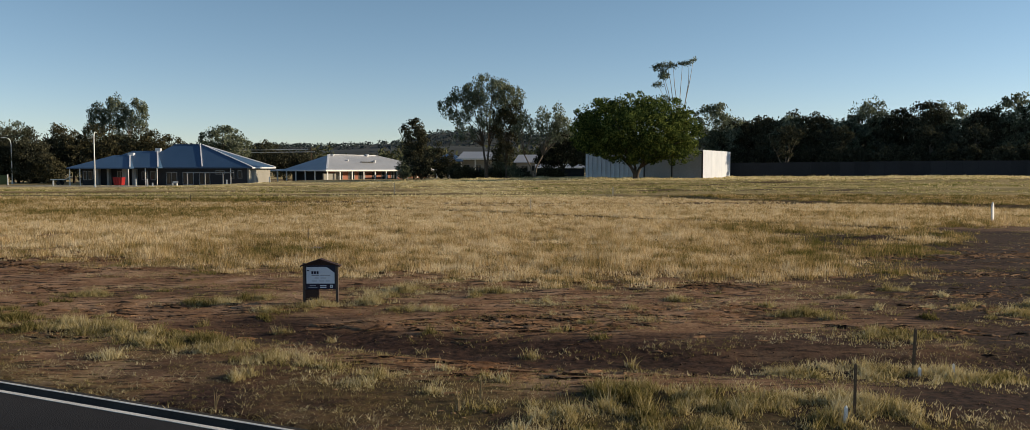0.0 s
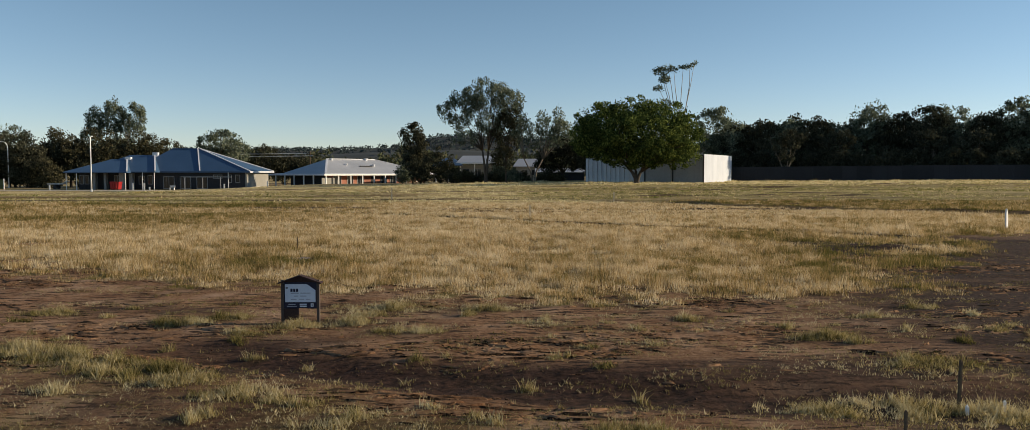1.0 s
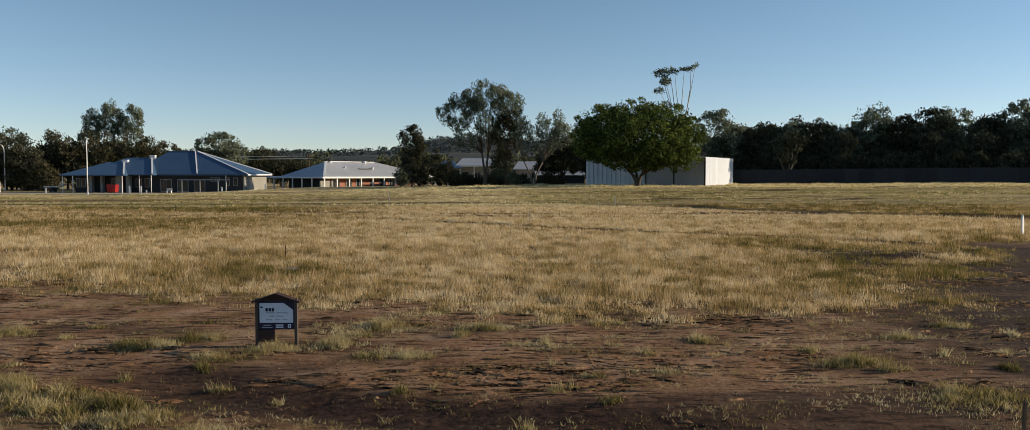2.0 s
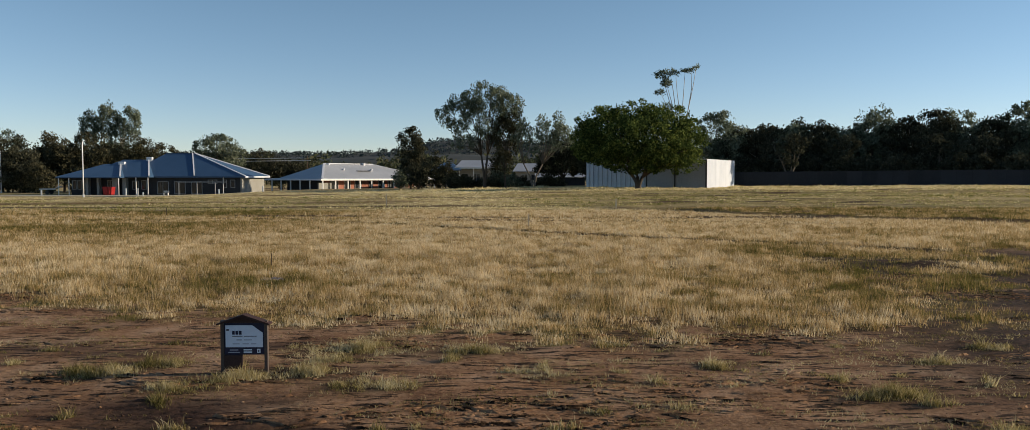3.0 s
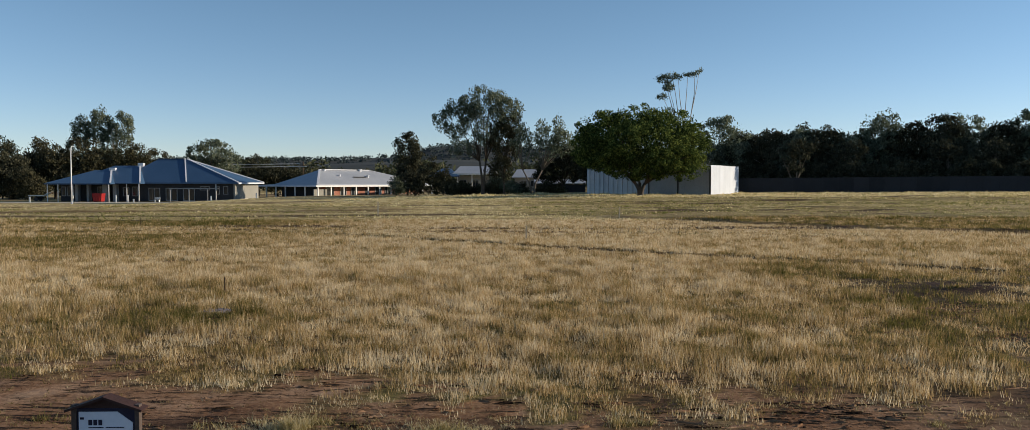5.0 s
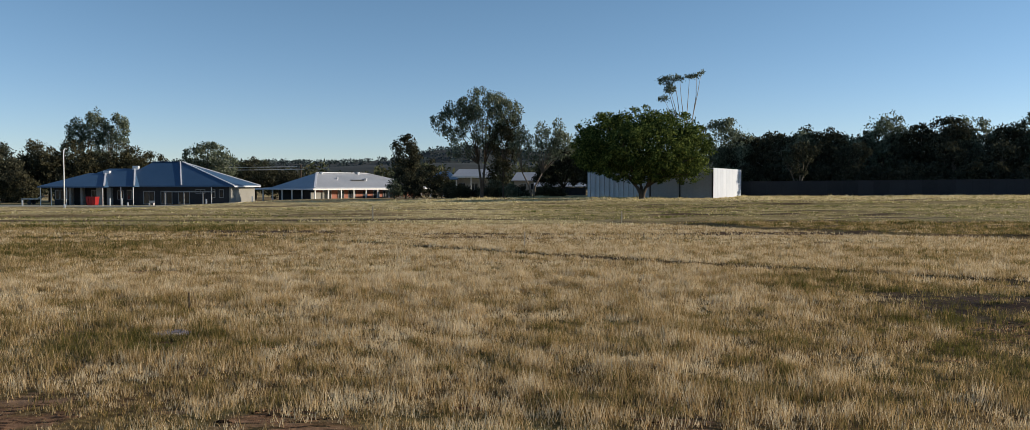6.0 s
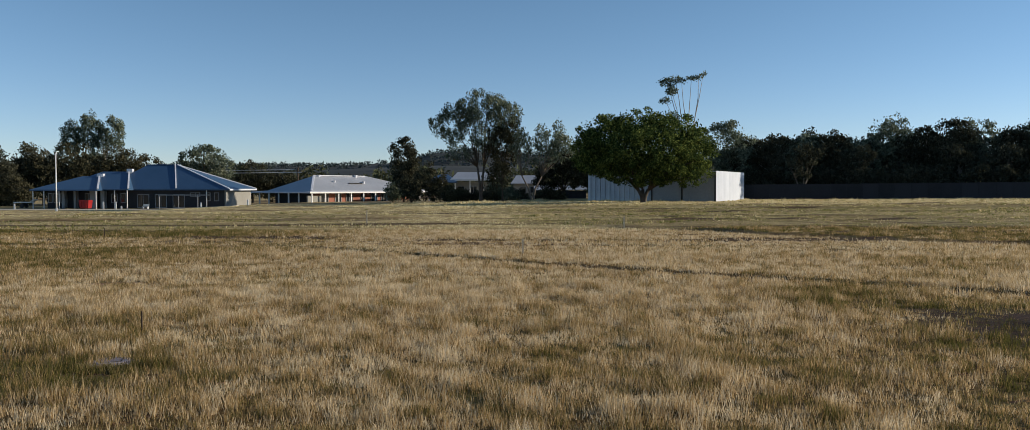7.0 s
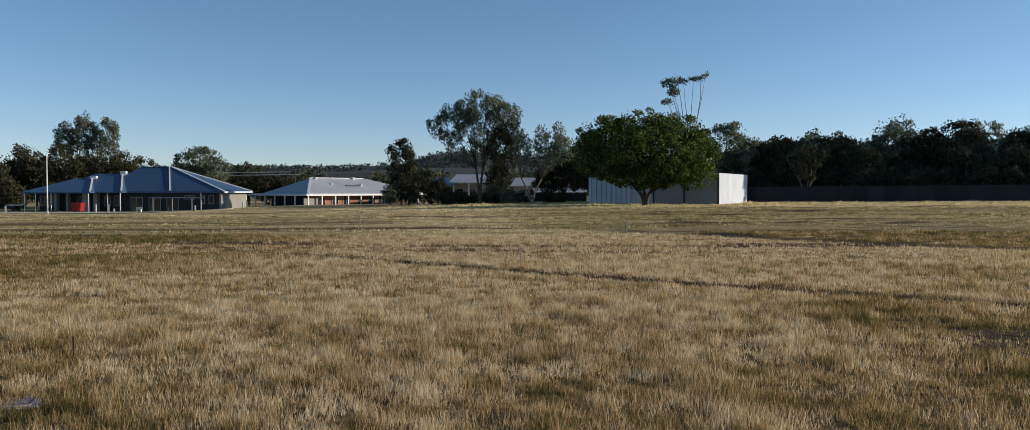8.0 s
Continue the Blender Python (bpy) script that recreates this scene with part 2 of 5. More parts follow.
# distance haze is put into the blue-grey of both hill colours
HILL = surface("hill_pasture", (0.026, 0.036, 0.037), (0.052, 0.056, 0.052), 0.012, 5, 1.0)
HILL_LEAF = leafy("hill_leaf", [(0.030, 0.046, 0.050), (0.052, 0.070, 0.070), (0.090, 0.105, 0.098)], 0.1, 0.4, 0.02)
GREEN_PAINT = surface("green_mesh", (0.05, 0.075, 0.03), (0.09, 0.115, 0.05), 1.0, 10, 0.8)


# ---- building helpers ----
def fast_mesh(name, verts, faces, material, smooth=False):
    """A mesh from arrays: verts (n, 3), faces (m, k)."""
    verts, faces = np.asarray(verts, np.float32), np.asarray(faces, np.int32)
    me = bpy.data.meshes.new(name)
    me.vertices.add(len(verts))
    me.vertices.foreach_set("co", verts.ravel())
    me.loops.add(faces.size)
    me.loops.foreach_set("vertex_index", faces.ravel())
    me.polygons.add(len(faces))
    me.polygons.foreach_set("loop_start", np.arange(len(faces), dtype=np.int32) * faces.shape[1])
    if smooth:
        me.polygons.foreach_set("use_smooth", np.ones(len(faces), bool))
    me.materials.append(material)
    me.update(calc_edges=True)
    return me


def part(name, bm, material, parent=None, label="", smooth=False):
    """Links a bmesh as one mesh object, under a thing or under a part."""
    bmesh.ops.recalc_face_normals(bm, faces=bm.faces)
    me = bpy.data.meshes.new(name)
    bm.to_mesh(me)
    bm.free()
    me.materials.append(material)
    if smooth:
        me.polygons.foreach_set("use_smooth", np.ones(len(me.polygons), bool))
    ob = new(name, me)
    ob.parent = parent
    return tagged(ob, label)


def thing(name, m, label, category, group="", kind=""):
    """An Empty at the base of a thing, which carries its parts."""
    ob = new(name)
    ob.empty_display_size = 0.3
    ob.matrix_basis = m
    return tagged(ob, label, category, group, kind)


def box(x0, x1, y0, y1, z0, z1, bevel=0.0, bm=None):
    bm = bm or bmesh.new()
    v = [bm.verts.new((x, y, z)) for z in (z0, z1) for x, y in ((x0, y0), (x1, y0), (x1, y1), (x0, y1))]
    f = [bm.faces.new([v[i] for i in q]) for q in
         ((3, 2, 1, 0), (4, 5, 6, 7), (0, 1, 5, 4), (1, 2, 6, 5), (2, 3, 7, 6), (3, 0, 4, 7))]
    if bevel:
        edges = list({e for q in f for e in q.edges})
        bmesh.ops.bevel(bm, geom=edges, offset=bevel, segments=2, affect="EDGES", profile=0.5)
    return bm


def tube(points, radii, sides=8, bm=None):
    """A tapered tube along points."""
    bm = bm or bmesh.new()
    rings, pts = [], [Vector(p) for p in points]
    for i, p in enumerate(pts):
        way = (pts[min(i + 1, len(pts) - 1)] - pts[max(i - 1, 0)]).normalized()
        side = way.orthogonal().normalized() if abs(way.z) < 0.99 else Vector((1, 0, 0))
        side = (Vector((1, 0, 0)) - way * way.x).normalized() if abs(way.x) < 0.9 else side
        up = way.cross(side)
        rings.append([bm.verts.new(p + radii[i] * (math.cos(a) * side + math.sin(a) * up))
                      for a in (2 * math.pi * k / sides for k in range(sides))])
    for a, b in zip(rings, rings[1:]):
        for k in range(sides):
            bm.faces.new((a[k], a[(k + 1) % sides], b[(k + 1) % sides], b[k]))
    bm.faces.new(rings[0][::-1])
    bm.faces.new(rings[-1])
    return bm


def solid(corners, thickness, bm=None):
    """A slab: a flat polygon of corners (counter-clockwise from above), thickened downwards."""
    bm = bm or bmesh.new()
    top = [bm.verts.new(c) for c in corners]
    low = [bm.verts.new((c[0], c[1], c[2] - thickness)) for c in corners]
    bm.faces.new(top)
    bm.faces.new(low[::-1])
    for i in range(len(top)):
        j = (i + 1) % len(top)
        bm.faces.new((top[j], top[i], low[i], low[j]))
    return bm


TABLE = np.random.RandomState(7).rand(256, 256)


def cloudy(x, y, size, octaves=3, seed=0):
    """Smooth noise from 0 to 1 over the plan."""
    x, y = np.asarray(x, float), np.asarray(y, float)
    total, weight, amp = 0.0, 0.0, 1.0
    for k in range(octaves):
        u, v = x / size + 17.3 * seed + 31 * k, y / size + 9.1 * seed + 47 * k
        i, j = np.floor(u).astype(int), np.floor(v).astype(int)
        fu, fv = u - i, v - j
        fu, fv = fu * fu * (3 - 2 * fu), fv * fv * (3 - 2 * fv)
        a, b = TABLE[i % 256, j % 256], TABLE[(i + 1) % 256, j % 256]
        c, d = TABLE[i % 256, (j + 1) % 256], TABLE[(i + 1) % 256, (j + 1) % 256]
        total = total + amp * ((a * (1 - fu) + b * fu) * (1 - fv) + (c * (1 - fu) + d * fu) * fv)
        weight, amp, size = weight + amp, amp * 0.5, size * 0.5
    return total / weight


def rise(v, a, b):
    t = np.clip((np.asarray(v, float) - a) / (b - a), 0, 1)
    return t * t * (3 - 2 * t)


# ---- the lie of the land ----
def from_kerb(x, y):
    """How far a place lies from the kerb's top edge, towards the field."""
    return (x + 5.69) * 0.410 + (y - 8.78) * 0.912


def beyond_bank(x, y):
    """How far a place lies beyond the foot of the low bank across the field."""
    return (x - 3.8) * 0.678 + (y - 70.5) * 0.735 + 1.6 * (cloudy(x, y, 14, 2, 5) - 0.5)


def beyond_step(x, y):
    """How far a place lies beyond the ragged step before the houses."""
    return y - 0.06 * x - 83.0 - 5.0 * (cloudy(x, y, 20, 2, 16) - 0.5)


def beyond_furrow(x, y):
    return (x + 9.4) * 0.573 + (y - 48.4) * 0.820 + 0.9 * (cloudy(x, y, 9, 2, 6) - 0.5)


def furrowed(x):
    return rise(x, -14, -6) * (1 - rise(x, 14, 20))


def ditch(x, y):
    """1 in the shallow ditch of dug earth between verge and bare ground."""
    mid = np.interp(x, (-16, -4.7, 0.1, 3.8, 12), (17.0, 11.9, 9.95, 9.3, 9.0))
    return np.exp(-(((y - mid - 0.3) / (0.5 + 0.35 * cloudy(x, y, 1.4, 2, 8))) ** 2) ** 1.5) * rise(x, -7.5, -2.5)


def ground_z(x, y):
    x, y = np.asarray(x, float), np.asarray(y, float)
    z = rise(y, 60, 128) * (0.75 * rise(x, -35, 15) + 0.35 * rise(x, 25, 80) - 0.85 * rise(-x, 38, 62))
    z = z + (0.04 + 0.28 * cloudy(x, y, 3, 2, 14)) * rise(beyond_bank(x, y), -0.25, 0.15) * rise(x, -2, 16) * (1 - rise(y, 74, 120))
    z = z + (0.05 + 0.28 * cloudy(x, y, 6, 2, 15)) * rise(beyond_step(x, y), -0.3, 0.3) * rise(-x, 2, 12) * (1 - rise(y, 88, 120))
    z = z + (0.3 * cloudy(x, y, 8, 2, 17)) * rise(y + 0.03 * x - 101.0 - 6.0 * (cloudy(x, y, 25, 2, 18) - 0.5), -0.4, 0.4) * (1 - rise(y, 104, 126))
    lip = beyond_furrow(x, y)
    z = z + (0.06 * rise(lip, -0.12, 0.18) * (1 - rise(lip, 0.5, 4.0)) - 0.05 * np.exp(-((lip + 0.25) / 0.25) ** 2)) * furrowed(x)
    z = z + 0.10 * (cloudy(x, y, 7, 3, 1) - 0.5) * rise(y, 12, 20)
    z = z + 0.045 * (cloudy(x, y, 0.5, 3, 2) - 0.5) * (1 - rise(y, 30, 45)) + 0.06 * (cloudy(x * 0.35, y, 0.8, 2, 4) - 0.5) * (1 - rise(y, 18, 24))
    z = z + 0.15 * np.exp(-(((x - 12.0) / 0.9) ** 2 + ((y - 27.0) / 0.55) ** 2)) + 0.13 * np.exp(-(((x - 13.6) / 0.8) ** 2 + ((y - 24.8) / 0.5) ** 2))
    z = z - 0.14 * ditch(x, y) + 0.10 * ditch(x, y) * (cloudy(x, y, 0.22, 2, 3) - 0.4)
    q = from_kerb(x, y)
    near = (np.abs(x) < 15.8) & (y > 5.2)
    z = np.where(near, np.where(q < 0.03, -0.16, z * rise(q, 0.0, 1.0)), z * rise(q, 0.9, 2.0) - 0.16 * (1 - rise(q, 0.75, 1.1)))
    return np.where(q < -8.5, -0.16 + 0.15 * rise(-q, 9.3, 11.0), z)


EDGE_X = (-60, -30, -12.5, -9.7, -7.0, -5.3, -3.6, -2.3, -1.0, 0.8, 2.5, 4.3, 6.3, 8.0, 9.6, 10.6, 13.6, 17, 40, 80)
EDGE_Y = (24, 21.5, 19.6, 19.3, 18.4, 17.6, 17.3, 16.5, 16.5, 15.6, 16.3, 16.0, 16.0, 16.4, 18.6, 21.0, 24.5, 31, 38, 40)


def inside_field(x, y):
    """How far a place lies inside the ragged edge of the field grass."""
    return y - np.interp(x + 3.0 * (cloudy(x, y, 1.8, 2, 10) - 0.5), EDGE_X, EDGE_Y) - 2.4 * (cloudy(x, y, 1.6, 3, 11) - 0.5)


def field_cover(x, y):
    """How thickly the dry field grass stands, 0 to 1."""
    c = rise(inside_field(x, y), -0.5, 0.9)
    ragged = np.exp(-((inside_field(x, y) - 0.3) / 1.6) ** 2)
    c = c * (1 - ragged * (1 - rise(cloudy(x, y, 0.42, 2, 20), 0.38, 0.58)))
    for cx, cy, rx, ry in ((-15.0, 22.5, 3.2, 1.9), (11.9, 27.6, 2.3, 1.9), (10.1, 27.0, 1.1, 2.6), (16.5, 29.5, 3.0, 1.6), (10.6, 21.0, 1.6, 1.2), (-11.0, 34.3, 1.5, 0.4), (-16.6, 27.8, 2.6, 1.2)):
        c = c * (1 - 0.82 * np.exp(-(((x - cx) / rx) ** 2 + ((y - cy) / ry) ** 2) ** 2) * (0.55 + 0.8 * rise(cloudy(x, y, 0.8, 2, 19), 0.3, 0.6)))
    c = np.maximum(c * (1 - 0.95 * np.exp(-((beyond_furrow(x, y) + 0.1) / 0.30) ** 2) * furrowed(x)), 0)
    c = c * (1 - 0.8 * np.exp(-((beyond_bank(x, y) + 0.1) / 0.25) ** 2) * rise(x, -2, 14))
    c = c * (1 - 0.9 * np.exp(-((beyond_step(x, y) + 0.3) / 0.5) ** 2) * rise(-x, 2, 12))
    c = c * (1 - 0.85 * rise(cloudy(x * 0.12, y, 1.7, 3, 13), 0.55, 0.64) * rise(y, 40, 55))
    thin = rise(x, 4.5, 8.5) * (1 - rise(y, 30, 37)) + 0.6 * rise(-x, 2.5, 5.5) * (1 - rise(y, 25, 29)) * rise(y, 19, 21)
    c = c * (1 - 0.6 * thin * rise(cloudy(x, y, 0.9, 3, 36), 0.36, 0.58))
    return np.clip(c * (0.80 + 0.40 * cloudy(x, y, 1.7, 3, 12)), 0, 1) * (from_kerb(x, y) > 0.2)


TUFTS = ((-5.35, 14.0, 0.75), (-3.85, 13.3, 0.6), (-2.25, 15.5, 0.95), (-1.6, 13.35, 0.65), (-2.55, 14.0, 0.6), (-3.3, 13.75, 0.5), (-4.7, 14.5, 0.5), (4.6, 12.9, 0.65),
         (-7.9, 15.0, 0.7), (7.4, 15.6, 0.45), (-0.4, 15.4, 0.6), (8.9, 13.6, 0.5), (1.9, 12.4, 0.35), (10.4, 15.2, 0.5), (6.0, 14.6, 0.4), (0.6, 13.9, 0.35), (3.0, 14.6, 0.35), (9.4, 12.0, 0.5))


def greenness(x, y):
    """Where the grass is still green: hollows, the verge, the far side of the bank and the right-hand margin."""
    g = (0.44 - 0.20 * rise(y, 24, 40)) * rise(cloudy(x * 0.7, y, 1.6, 4, 51), 0.44, 0.64)
    g = g + 0.75 * rise(x, 5, 12) * (1 - rise(y, 34, 52)) * rise(cloudy(x, y, 3.0, 2, 52), 0.25, 0.6)
    g = g + 1.0 * np.exp(-((beyond_bank(x, y) - 0.05) / 0.4) ** 2) * rise(x, -3, 4) + 0.95 * rise(beyond_bank(x, y), -0.3, 1.0) * rise(x, -4, 6) * (1 - rise(y, 95, 115))
    g = g + 0.85 * rise(-x, 4, 20) * rise(y, 30, 46) * (0.5 + rise(cloudy(x * 0.4, y, 4.0, 3, 56), 0.35, 0.6)) * (1 - rise(y, 80, 105)) + 0.35 * rise(-x, 2, 6) * (1 - rise(y, 22, 26)) * rise(cloudy(x, y, 2.0, 2, 53), 0.35, 0.6)
    g = g + 0.20 * (1 - rise(y - np.interp(x, EDGE_X, EDGE_Y), 0.2, 1.8)) * (0.4 + 1.2 * rise(cloudy(x, y, 1.3, 2, 54), 0.35, 0.65))
    for cx, cy, rx, ry in ((6.5, 21.5, 3.5, 3.2), (-6.0, 22.6, 2.2, 1.2), (1.5, 24.5, 1.6, 0.9)):
        g = g + 0.7 * np.exp(-((x - cx) / rx) ** 2 - ((y - cy) / ry) ** 2) * (0.4 + 1.0 * rise(cloudy(x, y, 1.0, 3, 55), 0.3, 0.65))
    g = 0.8 * g
    for cx, cy, rx, ry in ((8.9, 27.0, 2.0, 5.5), (-7.6, 25.5, 3.0, 3.2), (12.0, 30.0, 3.0, 4.0)):
        g = g + 0.38 * np.exp(-((x - cx) / rx) ** 2 - ((y - cy) / ry) ** 2) * (0.5 + 0.7 * rise(cloudy(x, y, 0.9, 3, 57), 0.3, 0.6))
    return np.clip(g, 0, 1.3)


def sward(x, y):
    """How tall the grass stands: long streaks of tall and grazed grass."""
    tussock = 0.72 + 0.56 * rise(cloudy(x, y, 0.42, 2, 92), 0.3, 0.7)
    return tussock * sward_height(x, y) * (0.55 + 0.45 * rise(inside_field(x, y), 0.2, 2.4))


def sward_height(x, y):
    return 0.70 + 0.45 * rise(cloudy(x * 0.3, y, 2.6, 3, 61), 0.32, 0.68) * rise(y, 20, 45) + (0.05 + 0.50 * rise(cloudy(x, y, 1.1, 3, 63), 0.3, 0.7)) * (1 - rise(y, 20, 45))


VERGE_X = (-14, -7.6, -5.45, -4.15, -2.9, -2.2, -1.5, 0.0, 1.3, 3.0, 4.2)
VERGE_Y = (15.6, 12.2, 11.3, 10.6, 9.75, 9.15, 8.85, 8.42, 8.22, 7.95, 7.8)


def verge_band(x, y):
    """The tall tussocks that run along the verge and round the survey stakes."""
    gap = (0.10 + 1.1 * rise(cloudy(x, y, 0.65, 2, 21), 0.36, 0.58)) * (0.12 + rise(cloudy(x, y, 0.20, 2, 26), 0.38, 0.56))
    c = np.exp(-((y - np.interp(x, VERGE_X, VERGE_Y)) / (0.40 + 0.10 * rise(-x, 2, 6))) ** 4) * gap * (1 - rise(x, 3.5, 3.9))
    low = np.exp(-(((x - 1.7) / 2.1) ** 4 + ((y - 7.35) / 0.55) ** 4)) * (0.1 + 1.1 * rise(cloudy(x, y, 0.5, 2, 24), 0.42, 0.60)) * (0.12 + rise(cloudy(x, y, 0.18, 2, 27), 0.38, 0.56))
    by_stakes = np.exp(-(((x - 4.1) / 1.1) ** 2 + ((y - 9.5) / 0.42) ** 2) ** 1.5) * (0.25 + 1.0 * rise(cloudy(x, y, 0.5, 2, 25), 0.36, 0.6)) * (0.15 + rise(cloudy(x, y, 0.18, 2, 28), 0.36, 0.54))
    c = c + low + by_stakes + 0.8 * np.exp(-(((x - 5.4) / 0.55) ** 2 + ((y - 9.15) / 0.35) ** 2)) + 0.6 * np.exp(-(((x - 5.3) / 0.6) ** 2 + ((y - 11.2) / 0.4) ** 2))
    c = c + 1.2 * np.exp(-(((x + 5.12) / 0.13) ** 2 + ((y - 10.0) / 0.12) ** 2)) + 0.8 * np.exp(-(((x - 8.2) / 0.35) ** 2 + ((y - 12.9) / 0.4) ** 2))
    tuft = 0.0
    for cx, cy, r in TUFTS:
        tuft = tuft + np.exp(-(((x - cx) / (0.62 * r)) ** 2 + ((y - cy) / (0.34 * r)) ** 2) ** 1.3)
    c = c + 1.0 * tuft * (0.1 + rise(cloudy(x, y, 0.2, 2, 30), 0.36, 0.55)) + 0.8 * rise(cloudy(x * 0.7, y, 0.32, 2, 29), 0.76, 0.84) * (y < 16)
    return np.clip(c, 0, 1) * (from_kerb(x, y) > 0.25)


def verge_cover(x, y):
    """Tufts along the verge and strewn over the bare ground."""
    c = verge_band(x, y)
    for cx, cy, r in TUFTS:
        c = c + 0.6 * np.exp(-(((x - cx) / (1.1 * r)) ** 2 + ((y - cy) / (0.6 * r)) ** 2) ** 1.3)
    q = from_kerb(x, y)
    c = c + 0.16 * (q < 3.0) * rise(cloudy(x, y, 0.7, 2, 22), 0.45, 0.7) + 0.14 * rise(cloudy(x, y, 0.8, 3, 23), 0.55, 0.7)
    return np.clip(c, 0, 1) * (q > 0.06) * (y < np.interp(x, EDGE_X, EDGE_Y) + 1.5)


# ---- ground, road, kerb, hills ----
def spaced(stops):
    """Grid lines: (from, to, step) in turn."""
    lines = [np.arange(a, b, s) for a, b, s in stops]
    return np.concatenate(lines + [[stops[-1][1]]])


def build_ground():
    out = 40 * 1.16 ** np.arange(1, 31)
    xs = np.concatenate([-out[::-1], spaced([(-40, -16, 1.0), (-16, 16, 0.2), (16, 40, 1.0)]), out])
    ys = np.concatenate([-out[::-1], spaced([(-40, -14, 2.0), (-14, 5, 0.7), (5, 31, 0.2), (31, 62, 0.45), (62, 108, 0.45), (108, 180, 1.3)]), 180 * 1.13 ** np.arange(1, 27)])
    gx, gy = np.meshgrid(xs, ys)
    gz = ground_z(gx, gy)
    nx, ny = len(xs), len(ys)
    i = np.arange(nx * ny).reshape(ny, nx)
    faces = np.stack([i[:-1, :-1], i[:-1, 1:], i[1:, 1:], i[1:, :-1]], -1).reshape(-1, 4)
    me = fast_mesh("ground", np.stack([gx, gy, gz], -1).reshape(-1, 3), faces, EARTH, True)
    matted = rise(cloudy(gx, gy, 0.9, 3, 34), 0.30, 0.55) * (1 - rise(from_kerb(gx, gy), 1.6, 3.6)) * (gy < 20)
    cover = np.clip(1.25 * field_cover(gx, gy) + 0.25 * verge_cover(gx, gy) + 0.35 * matted, 0, 1)
    # dark soil, plus shade painted under tufts and along furrow, bank and step
    for name, values in (("cover", cover), ("turned_shade", 1.5 * ditch(gx, gy) * (0.3 + cloudy(gx, gy, 1.2, 2, 31)) + 0.75 * rise(cloudy(gx * 0.4, gy, 1.6, 3, 32), 0.52, 0.7) * (gy < 22) + 0.45 * rise(gx, 8, 13) * (gy < 30) + 0.6 * rise(gx, 3, 9) * (gy < 19) + 0.5 * (1 - rise(from_kerb(gx, gy), 1.4, 3.0)) * rise(cloudy(gx, gy, 0.9, 3, 35), 0.35, 0.6) * (gy < 20) + 1.0 * verge_cover(gx, gy) + 1.0 * np.exp(-(beyond_furrow(gx, gy) / 0.4) ** 2) * furrowed(gx) + 0.25 * np.exp(-((beyond_bank(gx, gy) + 0.1) / 0.3) ** 2) * rise(gx, -2, 14) + 0.8 * np.exp(-((beyond_step(gx, gy) + 0.5) / 0.7) ** 2) * rise(-gx, 2, 12)
                          + 0.5 * rise(gx, 4.5, 8.5) * (1 - rise(gy, 30, 37)) + 0.4 * np.exp(-(((gx - 10.6) / 2.6) ** 2 + ((gy - 27.0) / 3.2) ** 2) ** 2)
                          + 1.4 * np.exp(-((gx - 5.6) / 1.9) ** 2 - ((gy - 8.0) / 1.0) ** 2) + 0.9 * np.exp(-((gx - 1.7) / 2.2) ** 4 - ((gy - 7.5) / 0.8) ** 4)
                          + 0.9 * rise(cloudy(gx * 0.12, gy, 1.7, 3, 13), 0.54, 0.64) * rise(gy, 40, 55)),
                         ("far_pale", (1 - 0.45 * rise(beyond_bank(gx, gy), -0.3, 1.0) * rise(gx, -4, 8)) * rise(gy, 50, 80) * (0.50 + 0.9 * rise(cloudy(gx * 0.12, gy, 3.2, 3, 33), 0.34, 0.58)))):
        me.attributes.new(name, "FLOAT", "POINT").data.foreach_set("value", np.clip(values, 0, 1).astype(np.float32).ravel())
    tagged(new("ground", me), "red-brown bare earth running into a dry grass paddock", "ground", kind="structure")


def along_kerb(s, q, z):
    """A place s metres along the kerb and q metres from its top edge."""
    return (-5.69 + 0.912 * s + 0.410 * q, 8.78 - 0.410 * s + 0.912 * q, z)


def kerb_strip(name, profile, material, label, category, kind="structure", parent=None):
    """A long strip with the profile (q, z) along the kerb."""
    bm = bmesh.new()
    rows = [[bm.verts.new(along_kerb(s, 0.56 * q, 0.42 * z)) for q, z in profile] for s in np.arange(-90, 91, 1.5)]
    for a, b in zip(rows, rows[1:]):
        for k in range(len(profile)):
            bm.faces.new((a[k], b[k], b[(k + 1) % len(profile)], a[(k + 1) % len(profile)]))
    bm.faces.new(rows[0])
    bm.faces.new(rows[-1][::-1])
    return tagged(part(name, bm, material, parent), label, category, kind=kind)


